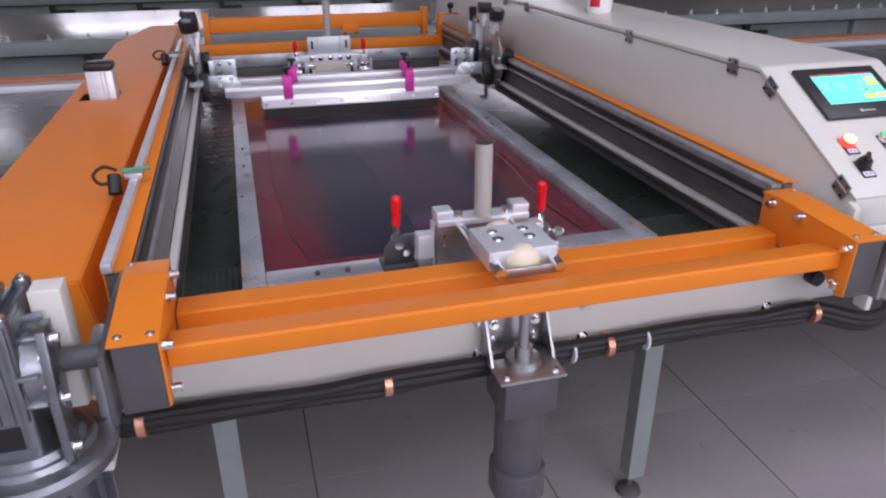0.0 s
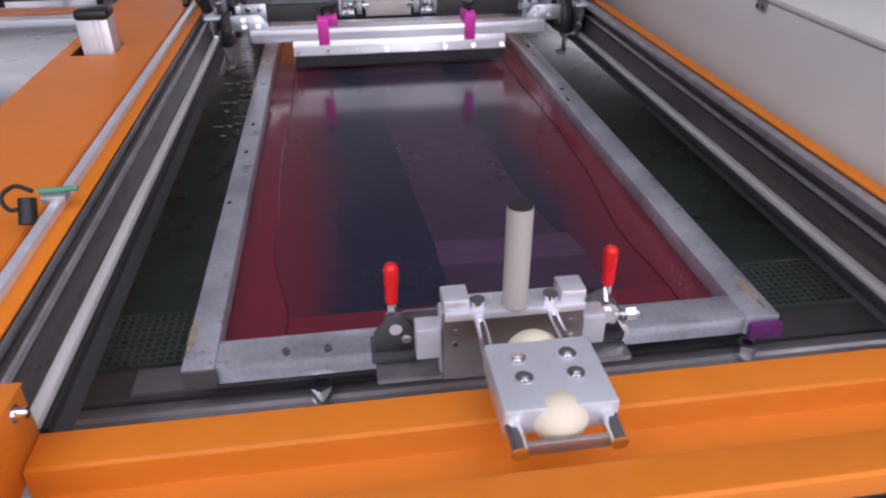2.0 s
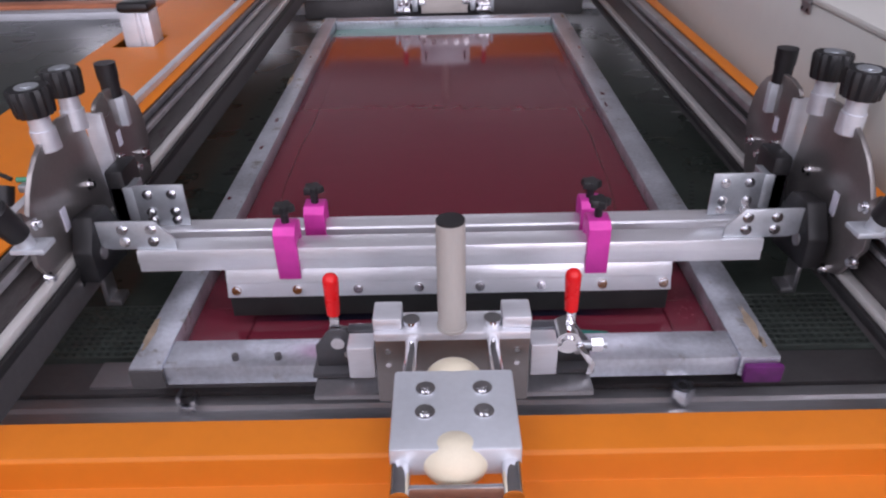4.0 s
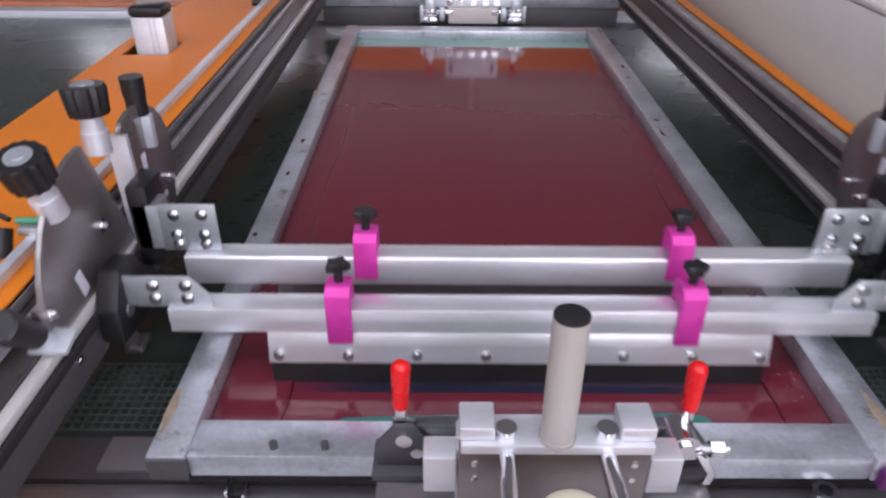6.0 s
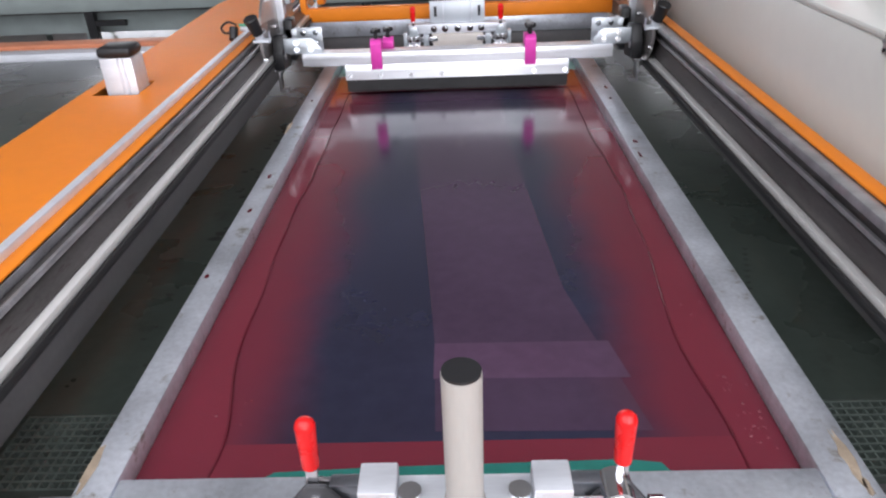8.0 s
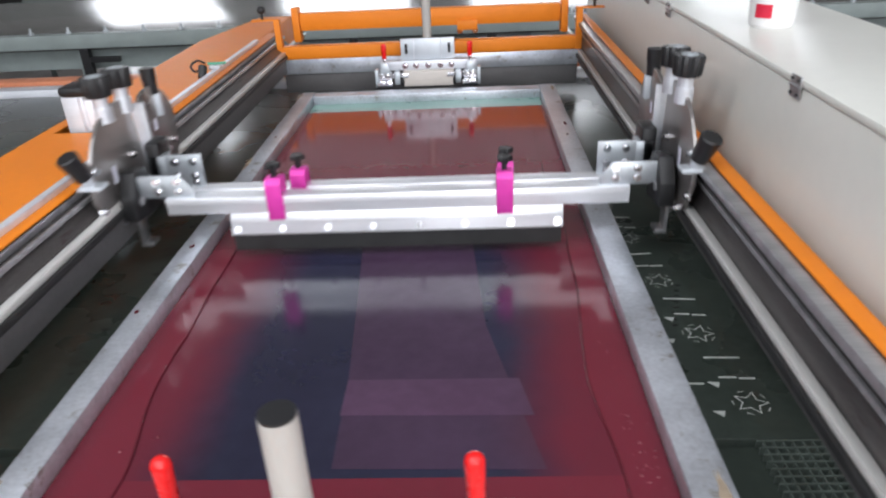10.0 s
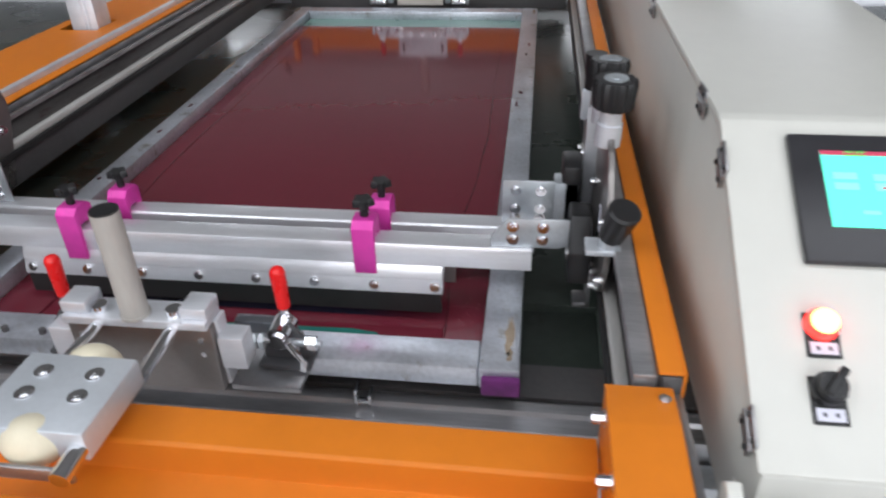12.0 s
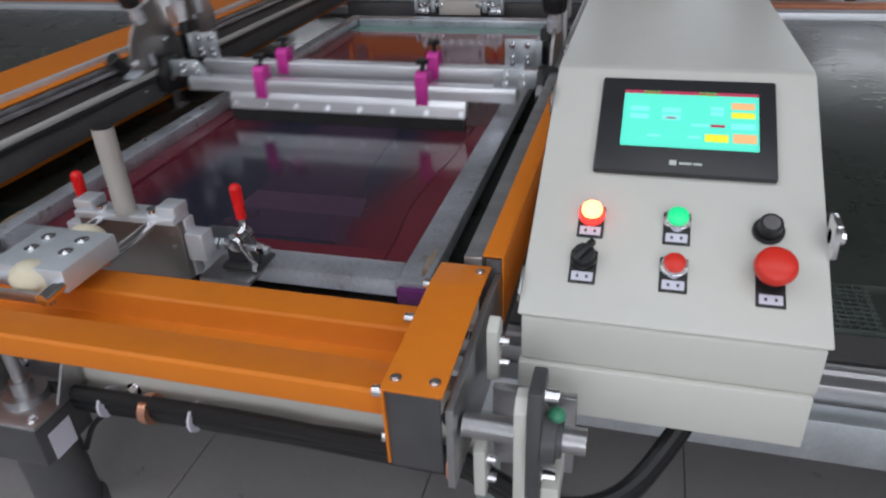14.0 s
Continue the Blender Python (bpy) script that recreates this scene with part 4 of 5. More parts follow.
part("flange_step", cyl(cyl(B(), (0, 0, 0.028), (0, 0, 0.036), 0.082, 0.078, 40), (0, 0, 0.036), (0, 0, 0.046), 0.070, 0.066, 40), CAST, gb)
part("white_plate", box(B(), 0.035, 0.075, 0.02, 0.06, 0.06, 0.245, 0.003), CREAM, gb, "white bearing plate")
part("drive_shaft", cyl(B(), (0.03, -0.005, 0.155), (0.112, -0.005, 0.155), 0.0165, seg=24), MOTOR, gb, "dark drive shaft")
part("base_plate", box(B(), 0.03, 0.10, -0.03, 0.13, -0.02, 0.005, 0.003), CREAM, gb)
part("link_plate", box(B(), 0.082, 0.10, 0.03, 0.11, 0.005, 0.14, 0.003), ZINC, gb)

# pillow block bearing at the other end
pb = thing("flange_bearing", 1.072, -0.47, 0.852, "dark cast flange bearing on white steel plates", "bearing")
part("shaft", cyl(B(), (-0.058, 0.0, 0.115), (0.075, 0.0, 0.115), 0.0155, seg=24), STEEL, pb, "turned steel shaft")
part("white_plate", prism(B(), [(-0.022, 0.0), (0.022, 0.0), (0.022, 0.165), (0.008, 0.178), (-0.008, 0.178), (-0.022, 0.165)], "x", 0.0, 0.014, 0.002), CREAM, pb)
part("housing", prism(B(), [(-0.024, 0.03), (0.024, 0.03), (0.032, 0.115), (0.024, 0.20), (-0.024, 0.20), (-0.032, 0.115)], "x", 0.0145, 0.030, 0.003), MOTOR, pb, "dark grey cast housing")
part("bearing_ring", cyl(cyl(B(), (0.030, 0, 0.115), (0.044, 0, 0.115), 0.034, 0.030, 30), (0.044, 0, 0.115), (0.05, 0, 0.115), 0.024, 0.022, 24), MOTOR, pb)
part("grease_mark", ball(B(), (0.042, 0.004, 0.147), 0.010), GREEN_SENSOR, pb)
for z in (0.05, 0.18):
    part("bearing_bolt", screw(B(), (0.030, 0, z), (1, 0, 0), 0.0085, 0.014), CHROME, pb)
for i, (y, z) in enumerate(((0.10, 0.11), (0.02, -0.015))):
    br = part("white_bracket", prism(B(), [(y - 0.016, z), (y + 0.016, z), (y + 0.016, z + 0.075), (y + 0.005, z + 0.09), (y - 0.016, z + 0.08)], "x", -0.050, -0.036, 0.002), CREAM, pb)
    for dz in (0.02, 0.055):
        part("bracket_bolt", screw(B(), (-0.036, y, z + dz), (1, 0, 0), 0.0065, 0.010), CHROME, br)
part("back_plate", box(B(), -0.036, 0.06, 0.05, 0.062, 0.0, 0.13, 0.002), STEEL, pb)
part("foot_plate", box(B(), 0.03, 0.05, -0.02, 0.05, 0.002, 0.05, 0.002), CREAM, pb)

pb.scale = (0.92, 0.9, 0.82)

# ---------------------------------------------------------------- gear motor under the front beam and the cable harness
gm = thing("gear_motor", 0.388, -0.422, 0.553, "grey upright gear motor under the front beam", "motor")
part("motor_can", cyl(B(), (0, 0, 0.055), (0, 0, 0.19), 0.042, seg=36), MOTOR, gm)
part("gear_case", box(B(), -0.046, 0.046, -0.046, 0.046, 0.19, 0.262, 0.004), MOTOR, gm)
part("fan_cover", prism(B(), [(0.047 * math.cos(a) * (1.06 if abs(math.sin(2 * a)) > 0.7 else 1), 0.047 * math.sin(a) * (1.06 if abs(math.sin(2 * a)) > 0.7 else 1)) for a in [2 * math.pi * k / 32 for k in range(32)]], "z", 0.0, 0.060, 0.003), MOTOR, gm)
part("mount_bracket", box(box(B(), -0.056, 0.056, -0.052, 0.058, 0.263, 0.268, 0.001), -0.056, 0.056, 0.0425, 0.0475, 0.262, 0.345, 0.001), STEEL, gm, "bent bright steel mounting bracket")
for s in (-1, 1):
    part("bracket_cheek", prism(B(), [(0.042, 0.2685), (0.042, 0.335), (0.034, 0.335), (-0.005, 0.2685)], "x", s * 0.0535 - 0.002, s * 0.0535 + 0.002), STEEL, gm)
    for z in (0.29, 0.32):
        part("bracket_bolt", screw(B(), (s * 0.036, 0.0425, z), (0, -1, 0), 0.006, 0.008), CHROME, gm)
    part("case_bolt", screw(B(), (s * 0.042, -0.038, 0.268), (0, 0, 1), 0.005, 0.006), CHROME, gm)
part("coupling", cyl(cyl(cyl(B(), (0, 0.0, 0.268), (0, 0.0, 0.280), 0.030, 0.028, 30), (0, 0.0, 0.280), (0, 0.0, 0.30), 0.015, 0.015, 24), (0, 0, 0.30), (0, 0, 0.40), 0.009, 0.009, 20), STEEL, gm)
part("name_label", box(B(), 0.0465, 0.0469, -0.03, 0.01, 0.19, 0.235), PAPER, gm)
part("lead", sweep(B(), curve_pts([(0.042, 0.02, 0.16), (0.06, 0.03, 0.2), (0.09, 0.035, 0.225), (0.12, 0.04, 0.235)]), 0.004, 8), CABLE, gm)

har = thing("cable_harness", CX, -0.391, 0.78, "thick black sleeved cable harness with copper clips", "cable")


def harness_z(x):
    return 0.804 - 0.003 * math.sin((x + 0.2) * 5.3)


for dy, dz, r in ((0.0, 0.0, 0.0135), (-0.005, 0.013, 0.0105), (0.003, -0.013, 0.0105)):
    keys = [(-0.24, 0.0 + dy, harness_z(-0.24) + dz)]
    keys += [(x, dy + 0.002 * math.sin(17 * x + dz * 300), harness_z(x) + dz + 0.002 * math.sin(23 * x + dy * 500)) for x in [-0.15 + 0.1 * k for k in range(12)]]
    keys += [(1.00, 0.0 + dy, 0.80 + dz), (1.10, -0.02 + dy, 0.775 + dz), (1.18, 0.0 + dy, 0.79 + dz), (1.24, 0.06 + dy, 0.85 + dz), (1.27, 0.10 + dy, 0.91 + dz)]
    part("cable", sweep(B(), [(p[0] - CX, p[1], p[2] - 0.78) for p in curve_pts(keys, 6)], r, 10), CABLE, har)
for x in (-0.203, 0.167, 0.558, 0.985):
    part("copper_clip", cyl(B(), (x - CX - 0.006, -0.001, harness_z(x) - 0.78), (x - CX + 0.006, -0.001, harness_z(x) - 0.78), 0.0215, seg=20), COPPER, har, "copper band")
for x in (0.49, 0.63):
    part("cable_tie", cyl(B(), (x - CX - 0.002, -0.001, harness_z(x) - 0.78), (x - CX + 0.002, -0.001, harness_z(x) - 0.78), 0.0215, seg=20), PAPER, har, "white cable tie")


# ---------------------------------------------------------------- clamp stations at both ends of the screen
def toggle_clamp(t, x, s):
    """Vertical toggle clamp with a red grip; s: side in x."""
    part("clamp_base", box(B(), x - 0.035, x + 0.035, -0.025, 0.030, -0.098, -0.090, 0.002), MOTOR, t)
    part("base_bar", box(B(), min(x - s * 0.062, x + s * 0.030), max(x - s * 0.062, x + s * 0.030), -0.056, 0.020, -0.108, -0.0985, 0.002), STEEL, t)
    part("clamp_body", prism(B(), [(x - 0.030, -0.089), (x + 0.030, -0.089), (x + 0.030, -0.060), (x + 0.010, -0.032), (x - 0.010, -0.032), (x - 0.030, -0.058)], "y", -0.010, -0.004, 0.0012), MOTOR, t, "dark steel clamp cheek")
    part("clamp_cheek", prism(B(), [(x - 0.020, -0.089), (x + 0.022, -0.089), (x + 0.012, -0.038), (x - 0.012, -0.036)], "y", 0.004, 0.009, 0.0012), STEEL, t)
    part("clamp_arm", box(B(), x - s * 0.040 - 0.028, x - s * 0.040 + 0.028, -0.003, 0.014, -0.060, -0.038, 0.002), CAST, t)
    part("pivot", cyl(B(), (x, -0.014, -0.05), (x, 0.014, -0.05), 0.009, seg=16), CHROME, t)
    part("pivot", cyl(B(), (x + 0.014, -0.014, -0.068), (x + 0.014, 0.012, -0.068), 0.007, seg=14), CHROME, t)
    if s > 0:
        part("hub", cyl(cyl(B(), (x - 0.002, -0.026, -0.046), (x - 0.002, 0.010, -0.046), 0.0165, seg=24), (x - 0.002, -0.030, -0.046), (x - 0.002, -0.026, -0.046), 0.009, seg=16), CHROME, t, "chrome hub")
        part("spindle", cyl(B(), (x - 0.048, -0.028, -0.052), (x - 0.006, -0.020, -0.048), 0.0055, seg=14), STEEL, t)
        for k in (0.020, 0.029, 0.041):
            part("spindle_nut", cyl(B(), (x - k - 0.006, -0.024 - k * 0.1, -0.050), (x - k, -0.023 - k * 0.1, -0.050), 0.0115, seg=6), ZINC, t)
        part("tip_nut", cyl(B(), (x + 0.030, -0.012, -0.060), (x + 0.044, -0.012, -0.060), 0.010, seg=6), CHROME, t)
        part("tip_spindle", cyl(B(), (x + 0.010, -0.012, -0.060), (x + 0.050, -0.012, -0.060), 0.0055, seg=12), ZINC, t)
        part("link_arm", prism(B(), [(x + 0.008, -0.050), (x + 0.016, -0.046), (x + 0.034, -0.078), (x + 0.031, -0.094), (x + 0.023, -0.094), (x + 0.025, -0.078)], "y", -0.031, -0.027, 0.0008), CHROME, t)
    lx = x + s * 0.003
    part("lever", box(B(), lx - 0.006, lx + 0.006, -0.003, 0.003, -0.05, 0.0, 0.001), CHROME, t)
    part("grip", ball(cyl(B(), (lx, 0, -0.012), (lx - s * 0.001, 0, 0.040), 0.0085, 0.0102, 18), (lx - s * 0.001, 0, 0.040), 0.0100, 0.9), RED_GRIP, t, "red vinyl lever grip")


def clamp_station(y):
    """Clamp carrier with the grey tube at the front of the screen."""
    t = thing("screen_clamp_station", CX + 0.0035, y, 0.955, "aluminium screen clamp station with red toggle levers and a grey tube", "clamp", "clamp stations")
    part("back_plate", box(B(), -0.091, 0.091, -0.004, 0.010, -0.09, 0.010, 0.002), PLATE, t, "brownish steel plate")
    part("top_bar", box(B(), -0.090, 0.090, -0.012, 0.030, 0.0105, 0.022, 0.002), ALU, t)
    for s in (-1, 1):
        part("corner_block", box(B(), s * 0.0745 - 0.0165, s * 0.0745 + 0.0165, -0.006, 0.030, 0.0225, 0.038, 0.002), ALU, t)
        part("block_foot", box(B(), s * 0.0745 - 0.019, s * 0.0745 + 0.019, 0.0105, 0.034, -0.09, 0.010, 0.002), ALU, t)
        part("guide_rod", cyl(B(), (s * 0.047, -0.12, 0.008), (s * 0.047, 0.02, 0.008), 0.0085, seg=18), CHROME, t, "chrome guide rod")
        part("rod_nut", cyl(B(), (s * 0.047, 0.004, 0.0222), (s * 0.047, 0.004, 0.031), 0.010, seg=16), CHROME, t)
        for z in (-0.01, -0.03):
            part("plate_pin", cyl(B(), (s * 0.076, -0.006, z), (s * 0.076, -0.004, z), 0.0035, seg=10), CHROME, t)
        part("side_arm", box(B(), s * 0.093 - 0.016 + s * 0.016, s * 0.093 + 0.016 + s * 0.016, 0.0, 0.03, -0.055, -0.008, 0.002), ALU, t)
    part("tube", cyl(cyl(B(), (0, 0.0, 0.0222), (0, 0.0, 0.161), 0.0160, seg=32), (0, 0, 0.0222), (0, 0, 0.026), 0.0175, seg=32), GREY_TUBE, t, "upright grey tube")
    part("tube_cap", cyl(B(), (0, 0, 0.1612), (0, 0, 0.1635), 0.0155, seg=32), BLACK, t)
    part("roller_plate", prism(B(), [(-0.060, -0.207), (0.060, -0.207), (0.060, -0.100), (-0.060, -0.100)], "z", 0.010, 0.044, 0.003), ALU_CLEAN, t, "pale milled roller plate")
    for x in (-0.028, 0.028):
        for y2 in (-0.128, -0.160):
            part("plate_screw", screw(B(), (x, y2, 0.044), (0, 0, 1), 0.0065, 0.003), CHROME, t)
    for y2, zr in ((-0.092, 0.020), (-0.198, 0.022)):
        bm = B()
        bmesh.ops.create_uvsphere(bm, u_segments=28, v_segments=16, radius=0.026, matrix=Matrix.Translation((0, y2, zr)) @ Matrix.Diagonal((1.2, 1, 1, 1)))
        part("roller", bm, IVORY, t, "ivory nylon roller")
    part("axle_plate", box(B(), -0.058, 0.058, -0.2330, -0.2275, 0.008, 0.024, 0.002), STEEL, t)
    for s in (-1, 1):
        part("axle_boss", cyl(B(), (s * 0.050, -0.240, 0.020), (s * 0.050, -0.188, 0.024), 0.0095, seg=18), CHROME, t)
    for s in (-1, 1):
        holder = thing("toggle_clamp", CX + 0.0045 + s * 0.148, y + 0.075, 0.955, "toggle clamp with an upright red vinyl lever", "clamp", "toggle clamps")
        toggle_clamp(holder, 0.0, s)
    return t


ALU_CLEAN = material("pale_milled_aluminium", (0.62, 0.66, 0.70), 0.42, 0.45, vary=0.08, scale=10, bump=0.05)
clamp_station(-0.162)


def rear_station():
    """The clamp carrier at the far end of the screen."""
    t = thing("screen_clamp_station", CX + 0.007, 2.03, 0.906, "chrome and aluminium clamp station with a grey tube", "clamp", "clamp stations")
    part("hanger_plate", box(B(), -0.098, 0.098, 0.0, 0.008, 0.012, 0.088, 0.002), ALU_CLEAN, t)
    for s in (-1, 1):
        # Black strip on the solid plate paints the dark inside a slot.
        part("slot_shade", box(B(), s * 0.078 - 0.005, s * 0.078 + 0.005, -0.0012, 0.0, 0.035, 0.070), BLACK, t)
        part("plate_rib", box(B(), s * 0.050 - 0.002, s * 0.050 + 0.002, -0.010, -0.0002, 0.014, 0.086, 0.001), ALU, t)
    part("cross_bar", box(B(), -0.175, 0.175, -0.012, 0.010, -0.022, 0.011, 0.002), ALU, t)
    for x in (-0.085, -0.045, 0.0, 0.045, 0.085):
        part("bar_bolt", screw(B(), (x, -0.012, -0.006), (0, -1, 0), 0.0075, 0.008), CHROME, t)
    part("pressure_block", box(B(), -0.092, 0.092, -0.028, 0.012, -0.078, -0.0225, 0.003), PALE_BLOCK, t, "pale wooden pressure block")
    for s in (-1, 1):
        part("block_pin", cyl(B(), (s * 0.095, -0.030, -0.072), (s * 0.095, -0.030, -0.050), 0.006, seg=12), BLACK, t)
    part("tube", cyl(B(), (0, 0.026, 0.0), (0, 0.026, 0.240), 0.016, seg=28), GREY_TUBE, t, "upright grey tube")
    for s in (-1, 1):
        h = thing("toggle_clamp", CX + 0.005 + s * 0.155, 2.005, 0.906, "chrome toggle clamp with an upright red vinyl lever", "clamp", "toggle clamps")
        part("clamp_body", box(B(), -0.024, 0.024, -0.014, 0.014, -0.062, -0.024, 0.003), CHROME, h)
        part("clamp_cheek", prism(B(), [(-0.020, -0.024), (0.020, -0.024), (0.010, 0.010), (-0.010, 0.010)], "y", -0.012, -0.008, 0.001), ZINC, h)
        for dx in (-0.012, 0.013):
            part("pivot", cyl(B(), (dx, -0.020, -0.040), (dx, 0.016, -0.040), 0.0065, seg=14), CHROME, h)
        part("clamp_arm", box(B(), -s * 0.055 - 0.03, -s * 0.055 + 0.03, -0.006, 0.006, -0.045, -0.030, 0.002), CHROME, h)
        part("side_cheek", box(B(), s * 0.030 - 0.006, s * 0.030 + 0.006, -0.022, 0.010, -0.072, -0.010, 0.002), ZINC, h)
        part("lower_block", box(B(), -0.030, 0.026, -0.024, -0.0145, -0.076, -0.056, 0.002), CHROME, h)
        part("inner_block", box(B(), -s * 0.044 - 0.010, -s * 0.044 + 0.010, -0.020, 0.006, -0.066, -0.020, 0.002), ZINC, h)
        for dx in (-0.018, 0.0, 0.018):
            part("cheek_bolt", screw(B(), (dx, -0.014, -0.030), (0, -1, 0), 0.005, 0.007), STEEL, h)
        part("lever", box(B(), -0.005, 0.005, -0.003, 0.003, 0.0, 0.030, 0.001), CHROME, h)
        part("grip", ball(cyl(B(), (0, 0, 0.026), (0, 0, 0.070), 0.0085, 0.010, 18), (0, 0, 0.070), 0.0098, 0.9), RED_GRIP, h, "red vinyl lever grip")


rear_station()

# ---------------------------------------------------------------- squeegee carriage: origin at the blade on the mesh
car = thing("squeegee_carriage", CX + 0.0025, REST_NEAR, MESH_Z, "aluminium squeegee carriage with grey cam plates and black knobs", "carriage")


def star_knob(parent, x, y, z):
    bm = ribbed(B(), (x, y, z - 0.004), (0, 0, 1), 0.011, 0.0165, 0.0165, 5, 0.34)
    part("knob_neck", cyl(B(), (x, y, z - 0.0225), (x, y, z - 0.004), 0.006, seg=14), BLACK, parent)
    return part("star_knob", bm, BLACK, parent, "black star grip knob")


def pink_clamp(parent, x, y, ztop, drop):
    c = part("pink_clamp", prism(B(), [(y - 0.024, ztop - drop), (y - 0.018, ztop - drop), (y - 0.014, ztop - 0.030), (y + 0.012, ztop - 0.030), (y + 0.014, ztop - 0.05), (y + 0.022, ztop - 0.05), (y + 0.022, ztop - 0.008), (y + 0.012, ztop), (y - 0.014, ztop), (y - 0.024, ztop - 0.010)], "x", x - 0.0165, x + 0.0165, 0.002), PINK, parent, "magenta anodised clamp")
    star_knob(c, x, y, ztop + 0.022)


# front bar: squeegee with its holder and rubber blade
sq = new("squeegee")
sq.parent = car
part("squeegee_bar", prism(B(), [(-0.006, 0.0780), (-0.004, 0.0940), (-0.007, 0.0945), (-0.004, 0.1130), (0.034, 0.1130), (0.034, 0.0780)], "x", -0.464, 0.4645, 0.0010), SQUEEGEE_ALU, sq, "long bright aluminium squeegee bar")
hold = part("blade_holder", prism(B(), [(-0.016, 0.034), (-0.009, 0.0560), (-0.011, 0.0570), (-0.004, 0.0775), (0.026, 0.0775), (0.006, 0.034)], "x", -0.338, 0.335, 0.001), SQUEEGEE_ALU, sq)
for k in range(8):
    x = -0.324 + k * 0.0925
    part("holder_screw", screw(B(), (x, -0.0130, 0.045), (0, -1, 0.36), 0.0048, 0.004), CHROME, hold)
part("rubber_blade", prism(B(), [(-0.014, -0.001), (-0.004, -0.001), (0.004, 0.0335), (-0.014, 0.0335)], "x", -0.335, 0.332), RUBBER, sq, "black rubber blade")
for x in (-0.2405, 0.2195):
    pink_clamp(sq, x, 0.012, 0.149, 0.086)

# rear bar: flood bar
fl2 = new("flood_bar")
fl2.parent = car
part("flood_rail", prism(B(), [(0.084, 0.072), (0.084, 0.114), (0.087, 0.117), (0.120, 0.117), (0.124, 0.112), (0.124, 0.072)], "x", -0.466, 0.468, 0.0015), SQUEEGEE_ALU, fl2)
part("flood_blade", prism(B(), [(0.092, 0.003), (0.094, 0.003), (0.112, 0.0715), (0.106, 0.0715)], "x", -0.345, 0.342), PLATE, fl2, "dark steel flood blade")
for x in (-0.2125, 0.2255):
    pink_clamp(fl2, x, 0.104, 0.153, 0.07)

